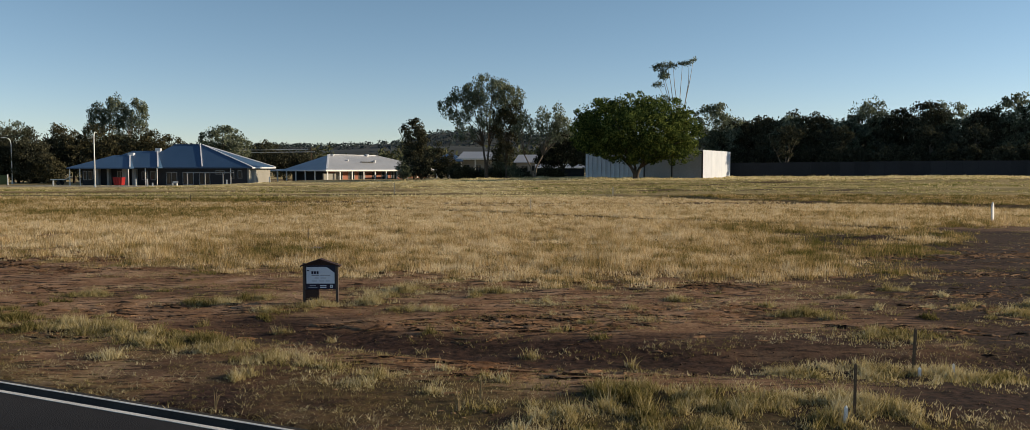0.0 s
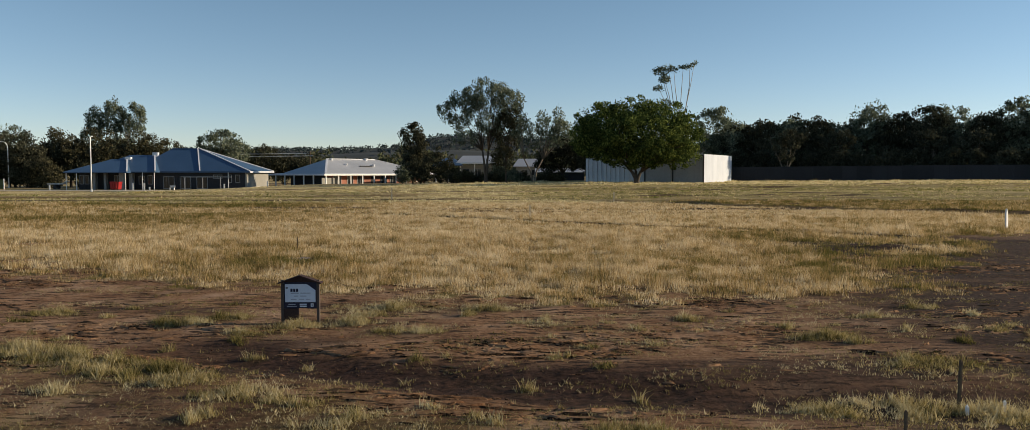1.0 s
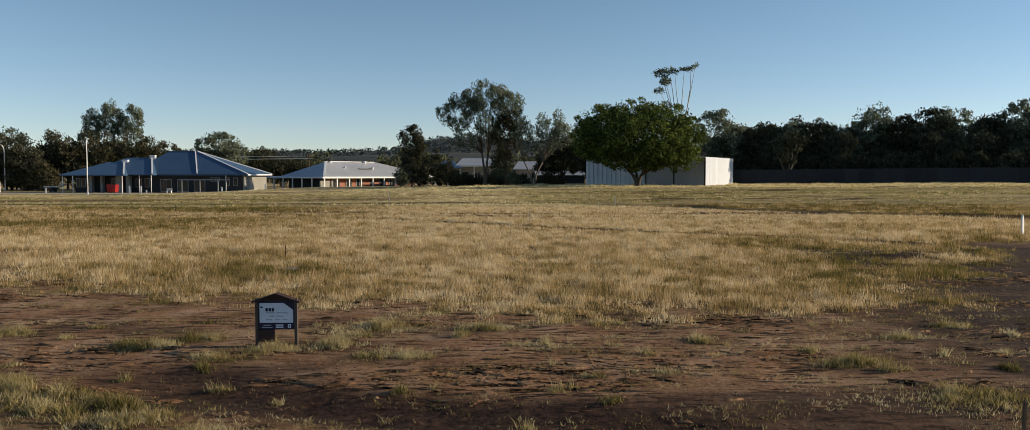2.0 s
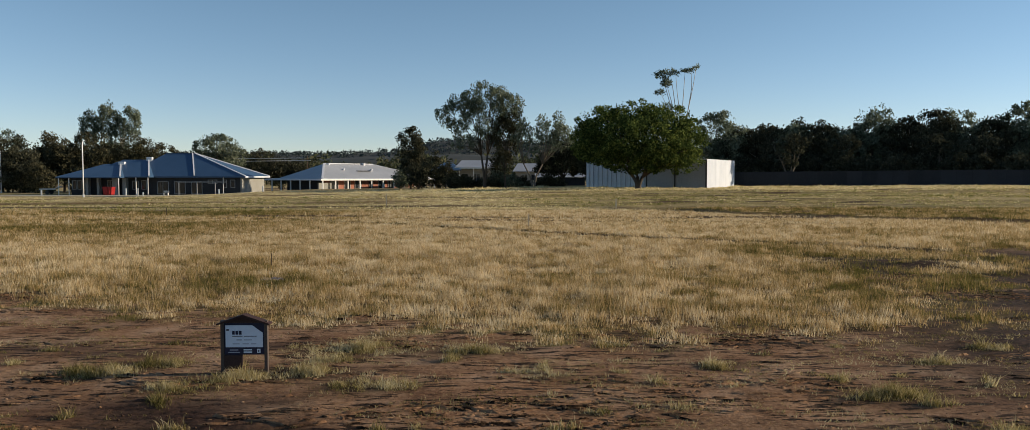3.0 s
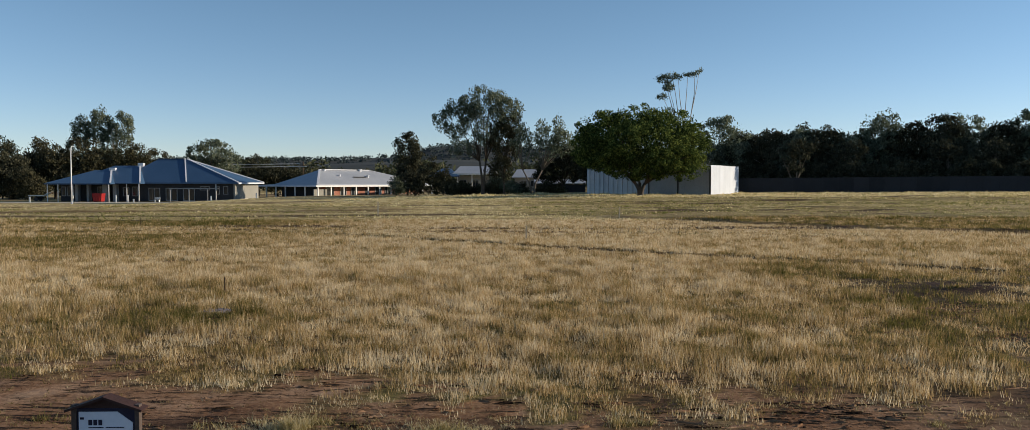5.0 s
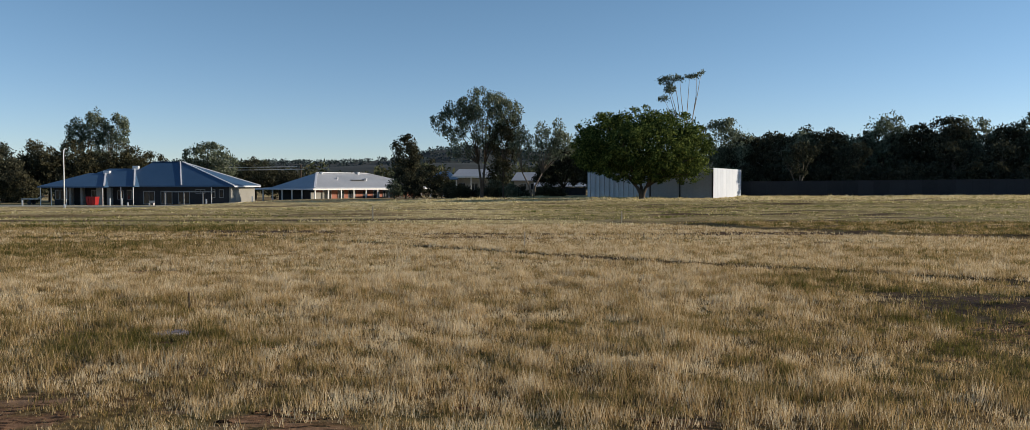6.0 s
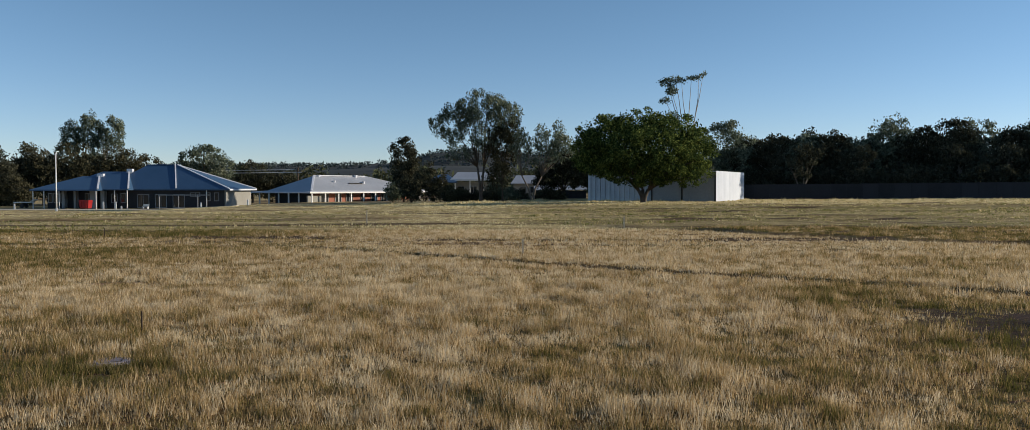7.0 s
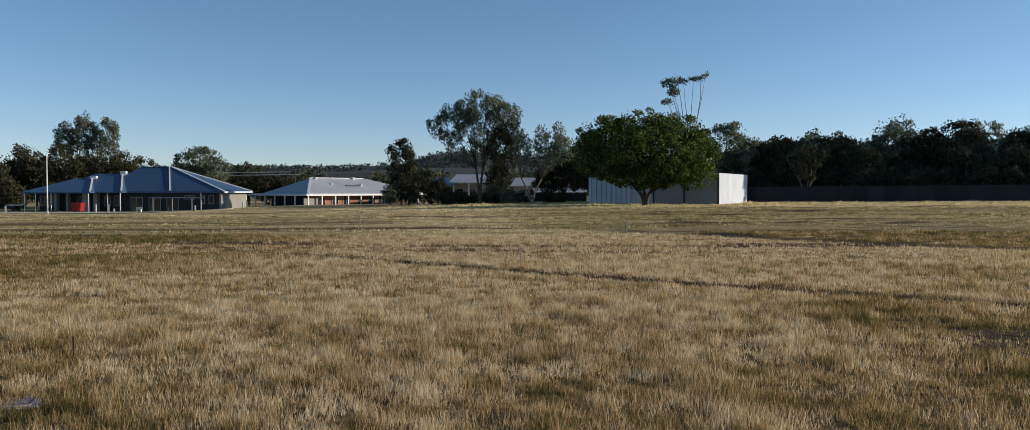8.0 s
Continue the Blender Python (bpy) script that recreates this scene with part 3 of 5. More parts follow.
def build_road():
    kerb_strip("road", [(-15.0, -0.105), (-0.245, -0.098), (-0.245, -0.5), (-15.0, -0.5)], ASPHALT, "dark grey asphalt road beside a concrete kerb", "road")
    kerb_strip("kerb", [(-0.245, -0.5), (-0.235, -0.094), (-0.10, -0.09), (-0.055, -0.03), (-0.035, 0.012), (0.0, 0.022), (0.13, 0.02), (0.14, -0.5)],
               KERB, "dark concrete kerb and gutter", "kerb")
    kerb_strip("kerb_edge", [(-0.035, 0.016), (-0.012, 0.027), (0.018, 0.027), (0.018, 0.01)], KERB_LIP, "pale top edge of the concrete kerb", "kerb")
    kerb_strip("gutter_lip", [(-0.285, -0.3), (-0.285, -0.086), (-0.195, -0.080), (-0.195, -0.3)], KERB_LIP, "pale concrete lip of the gutter", "kerb")
    # far street in front of the houses
    bm = bmesh.new()
    left, right = [], []
    for x in np.arange(-190, -43, 3.0):
        for row, y in ((left, 141.5), (right, 147.0)):
            yy = y + 0.012 * (x + 50) * -1
            row.append(bm.verts.new((x, yy, float(ground_z(x, yy)) + 0.05)))
    for a, b, c, d in zip(left, left[1:], right[1:], right):
        bm.faces.new((a, b, c, d))
    skirt = bmesh.ops.extrude_face_region(bm, geom=list(bm.faces))
    for v in [g for g in skirt["geom"] if isinstance(g, bmesh.types.BMVert)]:
        v.co.z -= 0.6
    tagged(part("far_road", bm, GRAVEL), "pale gravel street in front of the houses", "road", kind="structure")


def build_hills():
    scrub = []
    rs = np.random.RandomState(43)

    def ridge(name, x0, x1, y, profile, depth, label, seed, bumps, bushes, span):
        px, pz = zip(*profile)

        def height(x, f):
            shape = np.sin(np.minimum(f * 1.25, 1) * math.pi / 2)
            return np.interp(x, px, pz) * shape + bumps * shape * (cloudy(x, f * depth * 0.4, 60, 4, seed) - 0.5) - 1.0
        xs, rows = np.linspace(x0, x1, 900), 16
        verts = [np.stack([xs, np.full_like(xs, y + depth * f), height(xs, np.full_like(xs, f))], -1) for f in np.linspace(0, 1, rows)]
        i = np.arange(900 * rows).reshape(rows, 900)
        faces = np.stack([i[:-1, :-1], i[:-1, 1:], i[1:, 1:], i[1:, :-1]], -1).reshape(-1, 4)
        tagged(new(name, fast_mesh(name, np.concatenate(verts), faces, HILL, True)), label, "hill", kind="structure")
        x, f = rs.uniform(-span, span, bushes), rs.uniform(0.05, 0.95, bushes)
        keep = cloudy(x * 0.5, f * depth, 70, 3, seed + 2) > 0.34
        for bx, bf in zip(x[keep], f[keep]):
            w = rs.uniform(0.003, 0.0065) * y
            scrub.append((bx, y + depth * bf, float(height(bx, bf)) + 0.35 * w, w, w, 0.75 * w))
    ridge("backdrop_far_hill", -2600, 2600, 2000,
          ((-2600, 60), (-1200, 68), (-800, 72), (-580, 72), (-420, 77), (-365, 82), (-310, 92), (-250, 110), (-190, 118), (-130, 118), (0, 110), (150, 98), (400, 88), (2600, 70)),
          700, "scrub-covered low hill on the horizon", 41, 10, 3600, 1500)
    ridge("backdrop_low_hill", -1500, 1500, 900, ((-1500, 22), (-600, 24), (-330, 26), (-220, 30), (-120, 34), (100, 30), (1500, 26)),
          300, "wooded low rise behind the houses", 42, 5, 700, 800)
    v, f, _ = leaves(rs, scrub, 3 * len(scrub), 4.0, 40000, 3.2, 0.1)
    tagged(new("hill_scrub", fast_mesh("hill_scrub", v, f, HILL_LEAF)), "hazy grey-green scrub on the distant hills", "scrub", kind="stuff")


# ---- trees ----
def leaves(rs, lobes, clumps, clump_r, count, leaf, hang=0.4, floor=None, strays=0.22):
    """Leaf quads in clumps that fill the lobes (x, y, z, rx, ry, rz) towards their outside; gives arrays and the clumps' centres."""
    lobes = np.array(lobes, float)
    weight = lobes[:, 3] * lobes[:, 4] * lobes[:, 5]
    which = rs.choice(len(lobes), clumps, p=weight / weight.sum())
    way = rs.normal(size=(clumps, 3))
    way /= np.linalg.norm(way, axis=1)[:, None]
    centre = lobes[which, :3] + way * lobes[which, 3:] * (0.35 + 0.65 * rs.rand(clumps) ** 0.5)[:, None]
    if floor is not None:
        centre[:, 2] = np.maximum(centre[:, 2], floor + 0.6 * rs.rand(clumps))
    size = clump_r * (0.6 + 0.8 * rs.rand(clumps))
    pick = rs.randint(0, clumps, count)
    off = rs.normal(size=(count, 3))
    off *= (rs.rand(count) ** 0.45 / np.linalg.norm(off, axis=1))[:, None]
    p = centre[pick] + off * size[pick][:, None] * (1.0, 1.0, 1.35 if hang > 0.7 else 0.75)
    loose = rs.rand(count) < strays
    stray = rs.normal(size=(count, 3))
    stray *= (rs.rand(count) ** 0.4 / np.linalg.norm(stray, axis=1))[:, None]
    inside = lobes[which[pick], :3] + stray * lobes[which[pick], 3:] * 1.06
    p = np.where(loose[:, None], inside, p)
    if floor is not None:
        p[:, 2] = np.maximum(p[:, 2], floor - 0.3 + 0.9 * rs.rand(count))
    a = rs.normal(size=(count, 3)) * (1, 1, 1 + hang)
    a /= np.linalg.norm(a, axis=1)[:, None]
    b = np.cross(a, rs.normal(size=(count, 3)))
    b /= np.linalg.norm(b, axis=1)[:, None]
    s = leaf * (0.6 + 0.8 * rs.rand(count))[:, None]
    v = np.stack([p - a * s, p + b * s * 0.45, p + a * s, p - b * s * 0.45], 1).reshape(-1, 3)
    return v, np.arange(count * 4).reshape(-1, 4), centre


def build_tree(name, label, category, base, lobes, leaf_material, seed, fork=3.0, girth=0.3, clumps=70, clump_r=1.0, count=5000, leaf=0.28,
               limbs=12, bark=None, hang=0.4, stems=((0, 0),), group="", floor=None):
    rs = np.random.RandomState(seed)
    clumps, clump_r, count, leaf = int(clumps * 1.6), clump_r * 0.92, int(count * 1.5), leaf * 0.72
    x, y = base
    tree = thing(name, pose(x, y, float(ground_z(x, y)) - 0.1), label, category, group)
    v, f, centre = leaves(rs, lobes, clumps, clump_r, count, leaf, hang, floor, 0.07 if hang > 0.7 else 0.22)
    crown = new("crown", fast_mesh("crown", v, f, leaf_material))
    crown.parent = tree
    bm = bmesh.new()
    tops = []
    for dx, dy in stems:
        mid = Vector((dx * 0.35 + rs.normal() * 0.08, dy * 0.35, fork * 0.5))
        top = Vector((dx, dy, fork))
        tube([(0.25 * np.sign(dx), 0, -0.3), (0.1 * dx, 0.1 * dy, 0.15), mid, top], [girth * 1.5, girth * 1.15, girth * 0.92, girth * 0.75], 9, bm)
        tops.append(top)
    order = rs.permutation(len(centre))[:limbs]
    for k in order:
        end = Vector(centre[k])
        top = min(tops, key=lambda t: (t - end).length)
        bend = top.lerp(end, 0.5) + Vector((rs.normal() * 0.25, rs.normal() * 0.25, 0.12 * (end - top).length))
        tube([top - Vector((0, 0, 0.1)), top.lerp(bend, 0.5) + Vector((0, 0, 0.05)), bend, end], [girth * 0.55, girth * 0.42, girth * 0.28, girth * 0.1], 6, bm)
    part("trunk", bm, bark or BARK, tree, smooth=True)
    return tree


def build_trees():
    build_tree("gum_tree", "tall open-crowned gum tree with dark hanging foliage", "tree", (-5.2, 146.8),
               ((0.2, 0, 15.9, 4.0, 3.5, 2.9), (-5.2, 0, 12.8, 3.4, 3, 2.9), (-3.2, 0.5, 15.0, 3, 2.6, 2.2), (4.2, 0, 14.6, 2.6, 2.5, 2.7), (-3.6, 0, 8.6, 2.6, 2.5, 2.2), (0.8, 0, 11.0, 2.6, 3, 2.6)),
               GUM_LEAF, 101, 6.0, 0.22, 150, 0.72, 10500, 0.25, 20, BARK, 1.0, ((-0.6, 0), (0.5, 0)))
    build_tree("gum_tree", "rust-tinged young gum tree beside a taller one", "tree", (-1.6, 147.6),
               ((0, 0, 8.8, 3.0, 2.6, 4.2), (0.8, 0, 12.0, 2.3, 2, 2.6), (-0.8, 0, 4.2, 2.4, 2, 2.4), (2.6, 0, 10.2, 1.6, 1.6, 2.3)), BROWN_LEAF, 102, 3, 0.16, 62, 0.85, 4200, 0.29, 14, BARK, 0.8)
    build_tree("gum_tree", "slender gum tree with pale forking limbs", "tree", (3.4, 144.8),
               ((-1.9, 0, 9.0, 2.0, 1.8, 2.6), (3.0, 0, 10.4, 3.2, 2.4, 2.5), (5.2, 0, 8.8, 2.0, 2, 1.9), (2.4, 0, 7.2, 2.2, 2, 1.5)), GUM_LEAF, 103, 4.2, 0.15, 60, 0.85, 3600, 0.27, 22,
               MID_BARK, 0.9, ((-1.7, 0), (1.6, 0)))
    build_tree("shade_tree", "broad dense round-crowned green shade tree before the shed", "tree", (18.3, 122.8),
               ((0, 0, 7.2, 8.9, 8.0, 4.6), (-4.8, 0, 9.3, 4.4, 4, 3.0), (3.8, 0, 9.8, 4.4, 4, 2.9), (-0.8, 0, 10.7, 3.8, 3.6, 2.4), (6.9, 0, 7.4, 2.9, 3.6, 3.4), (-7.3, 0, 7.2, 2.8, 3.6, 3.0),
                (6.2, -1, 4.4, 3.2, 3.4, 2.2), (1.0, -1.5, 4.8, 5.0, 4, 2.4), (-4.6, -0.5, 5.4, 4.2, 4, 1.8)),
               FIG_LEAF, 104, 1.9, 0.30, 430, 0.85, 46000, 0.25, 26, BARK, 0.2, ((-0.7, 0), (0.7, 0.1), (0.0, 0.4)))
    # thin stems with tufts at their ends, behind the shed
    rs = np.random.RandomState(105)
    x, y = 30.4, 151.0
    tall = thing("thin_gum_tree", pose(x, y, float(ground_z(x, y))), "tall thin multi-stemmed gum with tufted flat tops", "tree")
    tips = ((-3.5, 20.1, 1.5, 0.8), (-2.2, 20.9, 1.3, 0.6), (-1.1, 20.3, 1.0, 0.5), (-2.8, 18.7, 1.1, 0.8), (0.6, 21.0, 1.1, 0.4), (1.8, 21.3, 1.0, 0.4), (2.6, 21.5, 0.7, 0.35), (-3.9, 17.1, 0.8, 0.5), (-2.6, 14.4, 1.2, 0.8))
    bm, tuft = bmesh.new(), []
    for dx, h, w, t in tips:
        tube([(0.06 * dx, 0, -0.3), (0.12 * dx, 0, 6), (0.30 * dx + 0.25 * rs.normal(), 0, 0.58 * h), (0.70 * dx + 0.2 * rs.normal(), 0, 0.83 * h), (dx, 0, h)], [0.14, 0.11, 0.08, 0.055, 0.028], 6, bm)
        tuft.append((dx, 0, h, w, 0.9, t))
    v, f, _ = leaves(rs, tuft, 60, 0.55, 2200, 0.17, 0.4, None, 0.4)
    crown = new("crown", fast_mesh("crown", v, f, GUM_LEAF))
    crown.parent = tall
    part("trunk", bm, PALE_BARK, tall, smooth=True)

    # dark pines and shrubs by the houses
    build_tree("dark_tree", "dark dense upright tree by a house", "tree", (-19.8, 159.0), ((0, 0, 7.6, 2.6, 2.5, 4.6), (0.2, 0, 3.6, 2.6, 2.5, 3.2), (0.4, 0, 10.4, 1.7, 1.6, 1.7)), DARK_LEAF, 110, 2, 0.25, 80, 0.9, 6500, 0.30, 6)
    for k, (bx, by, w, h) in enumerate(((-15.4, 154.0, 2.9, 7.6), (-12.6, 153.0, 2.4, 5.4), (-17.6, 152.0, 2.2, 5.0), (-21.6, 156.5, 1.3, 4.2), (-10.8, 151.0, 1.5, 2.2), (-8.4, 152.6, 1.5, 2.3), (-6.3, 152.0, 1.3, 1.8), (-2.6, 152.0, 2.2, 3.8), (1.4, 151.0, 1.5, 2.0), (-9.6, 150.5, 1.8, 2.6), (-4.4, 150.2, 1.7, 2.3), (-0.4, 150.0, 1.8, 2.5), (5.6, 151.5, 1.7, 2.1), (7.8, 150.6, 1.5, 1.7))):
        build_tree("shrub", "dark leafy garden shrub behind the field edge", "shrub", (bx, by), ((0, 0, h * 0.42, w * 0.9, w * 0.8, h * 0.36), (w * 0.55, 0, h * 0.30, w * 0.7, w * 0.6, h * 0.26), (-w * 0.5, 0, h * (0.5 + 0.1 * (k % 3)), w * 0.5, w * 0.5, h * 0.3), (w * (0.25 - 0.2 * (k % 2)), 0, h * 0.78, w * 0.4, w * 0.4, h * 0.2)),
                   (DARK_LEAF, BROWN_LEAF, DARK_LEAF, GUM_LEAF)[k % 4], 120 + k, 0.8, 0.12, 30, 0.7, int(900 + 300 * w * h / 4), 0.26, 4, group="garden shrubs")
    build_tree("dark_tree", "dark broad tree behind a low roof", "tree", (9.2, 156.0), ((0, 0, 5.4, 4.6, 3, 3.6), (2.5, 0, 7.6, 2.4, 2, 2.4), (-3, 0, 4.0, 2.4, 2, 2.6)), DARK_LEAF, 131, 1.6, 0.25, 70, 1.0, 5600, 0.32, 6)
    build_tree("dark_tree", "dark leaning tree at the edge of the shed", "tree", (13.6, 151.0), ((0, 0, 7.0, 3.2, 3, 4.6), (1, 0, 3.6, 2.8, 2, 2.6)), DARK_LEAF, 132, 2, 0.25, 60, 1.0, 5000, 0.32, 6)

    # behind and beside the blue-roofed house
    build_tree("gum_tree", "tall open gum tree behind the blue-roofed house", "tree", (-92.0, 188.0),
               ((-4.6, 0, 14.4, 2.1, 2.2, 4.0), (0.0, 0, 15.8, 2.3, 2.3, 4.3), (4.6, 0, 15.4, 2.2, 2.2, 4.2), (6.6, 0, 9.4, 1.8, 1.6, 1.6), (-7.4, 0, 12.0, 1.4, 1.4, 1.6), (0, 0, 8.8, 5.0, 3, 2.6)),
               GUM_LEAF, 140, 5, 0.45, 190, 0.85, 15000, 0.28, 30, PALE_BARK, 1.0, ((-2.2, 0), (0.2, 0), (2.4, 0)))
    build_tree("gum_tree", "spreading dark gum tree behind the blue-roofed house", "tree", (-70.5, 195.0), ((0, 0, 10.2, 5.2, 4, 3.4), (-4.6, 0, 7.0, 3.4, 3, 3.2), (3.6, 0, 8.6, 3.4, 3, 3.2), (0, 0, 5.6, 6.4, 3, 3.4)),
               GUM_LEAF, 141, 3, 0.4, 100, 1.05, 8600, 0.34, 18)
    spots = ((-101.5, 181.0, 3.4, 11.8, BROWN_LEAF), (-97.0, 178.0, 3.6, 10.4, BROWN_LEAF), (-84.0, 183.0, 4.6, 11.4, BROWN_LEAF), (-79.0, 186.0, 4.0, 9.6, BROWN_LEAF), (-92.0, 180.0, 4.4, 11.8, BROWN_LEAF),
             (-108.0, 176.0, 5.2, 11.4, DARK_LEAF), (-113.5, 183.0, 5.0, 12.6, GUM_LEAF), (-119.0, 178.0, 5.4, 15.0, GUM_LEAF), (-103.0, 172.0, 3.6, 8.8, DARK_LEAF), (-112.0, 172.0, 4.0, 8.6, DARK_LEAF),
             (-126.0, 180.0, 4.6, 9.2, DARK_LEAF), (-134.0, 176.0, 5.0, 11.0, DARK_LEAF), (-142.0, 180.0, 5.0, 10.0, DARK_LEAF), (-62.5, 205.0, 4.6, 9.2, DARK_LEAF), (-56.0, 208.0, 4.4, 7.0, DARK_LEAF), (-150.0, 170.0, 5.0, 9.0, DARK_LEAF))
    spots = [(bx, by, w * 1.12, h * 1.14, m) for bx, by, w, h, m in spots]
    for k, (bx, by, w, h, m) in enumerate(spots):
        build_tree("dark_tree" if m is DARK_LEAF else "brown_tree" if m is BROWN_LEAF else "gum_tree",
                   {0: "dense dark-leaved tree beside the houses", 1: "dull brown-leaved tree beside the houses", 2: "grey-green gum tree above its neighbours"}[(DARK_LEAF, BROWN_LEAF, GUM_LEAF).index(m)],
                   "tree", (bx, by), ((0, 0, h * 0.62, w, w * 0.8, h * 0.36), (-w * 0.45, 0, h * 0.42, w * 0.7, w * 0.7, h * 0.36), (w * 0.5, 0, h * 0.45, w * 0.6, w * 0.7, h * 0.32)),
                   m, 150 + k, h * 0.25, 0.26, 75, 1.05, 5200, 0.34, 10, group="trees beside the houses")

    for k in range(14):
        bx, by, w, h = -84.0 - 4.6 * k, 170.0 + 3.0 * (k % 3), 2.6 + 0.4 * (k % 2), 4.2 + 0.9 * (k % 4)
        build_tree("shrub", "dark scrub below the trees beside the houses", "shrub", (bx, by), ((0, 0, h * 0.45, w, w * 0.7, h * 0.45), (w * 0.6, 0, h * 0.35, w * 0.8, w * 0.6, h * 0.34)), DARK_LEAF if k % 3 else BROWN_LEAF, 300 + k, 0.8, 0.12, 34, 0.8, 1700, 0.32, 4, group="scrub beside the houses")

    # tree belt behind the dark fence
    belt = ((38.8, 159.0, 4.6, 14.6, GUM_LEAF), (44.0, 161.0, 3.8, 11.4, DARK_LEAF), (48.6, 158.0, 3.8, 11.4, DARK_LEAF), (52.6, 157.0, 3.6, 12.0, GUM_LEAF), (56.6, 156.0, 3.6, 12.0, DARK_LEAF),
            (60.6, 157.0, 3.4, 11.2, GUM_LEAF), (64.4, 159.0, 3.2, 10.6, DARK_LEAF), (69.0, 158.5, 4.0, 15.6, GUM_LEAF), (73.0, 156.0, 3.6, 12.9, DARK_LEAF), (77.4, 153.0, 3.6, 14.2, DARK_LEAF),
            (82.4, 154.0, 4.2, 14.2, GUM_LEAF), (87.4, 150.0, 3.6, 12.6, DARK_LEAF), (92.4, 150.0, 4.2, 15.2, GUM_LEAF), (97.5, 149.0, 4.2, 14.8, DARK_LEAF), (103.5, 148.0, 4.4, 15.4, DARK_LEAF), (110.0, 147.0, 4.6, 14.4, DARK_LEAF), (117.0, 146.0, 4.6, 14.0, DARK_LEAF))
    for k, (bx, by, w, h, m) in enumerate(belt):
        build_tree("belt_tree", "dark shaded tree in a dense belt behind the fence" if m is DARK_LEAF else "grey-green gum in a dense belt behind the fence", "tree", (bx, by),
                   ((0, 0, h * 0.68, w * 1.15, w * 0.8, h * 0.29), (-w * 0.5, 0, h * 0.45, w * 0.8, w * 0.7, h * 0.33), (w * 0.5, 0, h * 0.42, w * 0.75, w * 0.7, h * 0.34), (w * 0.2, 0, h * 0.88, w * 0.45, w * 0.45, h * 0.12)),
                   m, 180 + k, h * 0.28, 0.24, 95, 0.95, 6600, 0.33, 12, PALE_BARK if k % 3 == 2 else BARK, 0.5, ((-0.8, 0), (0.9, 0)) if k % 3 == 2 else ((0.1, 0),), "tree belt behind the fence")
    for k in range(16):
        bx, by = 44.0 + 5.4 * k, 168.0 - 0.3 * 5.4 * k
        build_tree("belt_tree", "dark tree at the back of a dense belt", "tree", (bx, by), ((0, 0, 7.0, 3.9, 2.5, 4.2), (1.5, 0, 9.6, 2.6, 2, 2.2 + 0.5 * (k % 3))), DARK_LEAF, 240 + k, 2.5, 0.2, 60, 1.0, 1700, 0.46, 5, group="tree belt behind the fence")
    for k in range(19):
        bx, by = 41.5 + 4.2 * k, 154.5 - 0.37 * 4.2 * k + 1.5 * (k % 2)
        build_tree("shrub", "dark understorey shrub behind the fence", "shrub", (bx, by), ((0, 0, 2.6, 2.9, 1.6, 2.4), (1.0, 0, 4.0, 1.8, 1.4, 1.6)), DARK_LEAF, 210 + k, 0.8, 0.12, 34, 0.8, 2000, 0.32, 4, group="understorey behind the fence")

    for k, (bx, by, lean) in enumerate(((58.5, 149.5, 1.5), (74.6, 146.0, -1.2), (80.6, 144.8, 1.4), (48.5, 145.9, 0.9))):
        build_tree("paperbark_tree", "pale multi-stemmed tree before the dark belt", "tree", (bx, by), ((lean, 0, 7.4, 2.2, 2.3, 1.8), (-lean, 0, 6.4, 1.8, 2.2, 1.5), (0, 0, 4.4, 1.5, 2.0, 1.3)), DARK_LEAF, 270 + k, 3.6, 0.13, 24, 0.9, 1000, 0.33, 9,
                   MID_BARK, 0.5, ((-1.1, 0), (0.3, 0), (lean, 0)), "pale-stemmed trees")

    # far woodland behind the houses
    rs = np.random.RandomState(77)
    lobes = []
    for k in range(270):
        bx = rs.uniform(-300, 260)
        by = rs.uniform(235, 420)
        h = rs.uniform(5.0, 9.8) * (by / 250)
        lobes.append((bx, by, h * 0.5, rs.uniform(4, 8), 4, h * 0.5))
    v, f, _ = leaves(rs, lobes, 3000, 2.0, 40000, 0.92, 0.2)
    tagged(new("far_woodland", fast_mesh("far_woodland", v, f, FAR_LEAF)), "grey-green woodland behind the houses", "woodland", kind="stuff")


# ---- houses ----
def window(parent, x, z, w, h, y, bars=1):
    """A window in a wall that faces -y: a pale frame that stands proud and dark glass."""
    bm = bmesh.new()
    t = 0.09
    for a, b, c, d in ((x, x + t, z, z + h), (x + w - t, x + w, z, z + h), (x + t, x + w - t, z, z + t), (x + t, x + w - t, z + h - t, z + h)):
        box(a, b, y - 0.08, y + 0.05, c, d, bm=bm)
    for k in range(bars):
        c = x + w * (k + 1) / (bars + 1)
        box(c - 0.03, c + 0.03, y - 0.06, y + 0.04, z + t, z + h - t, bm=bm)
    win = part("window", bm, STEEL_GREY, parent, "grey window frame with dark glass")
    part("pane", box(x + t, x + w - t, y - 0.025, y + 0.02, z + t, z + h - t), PANE, win)
    return win


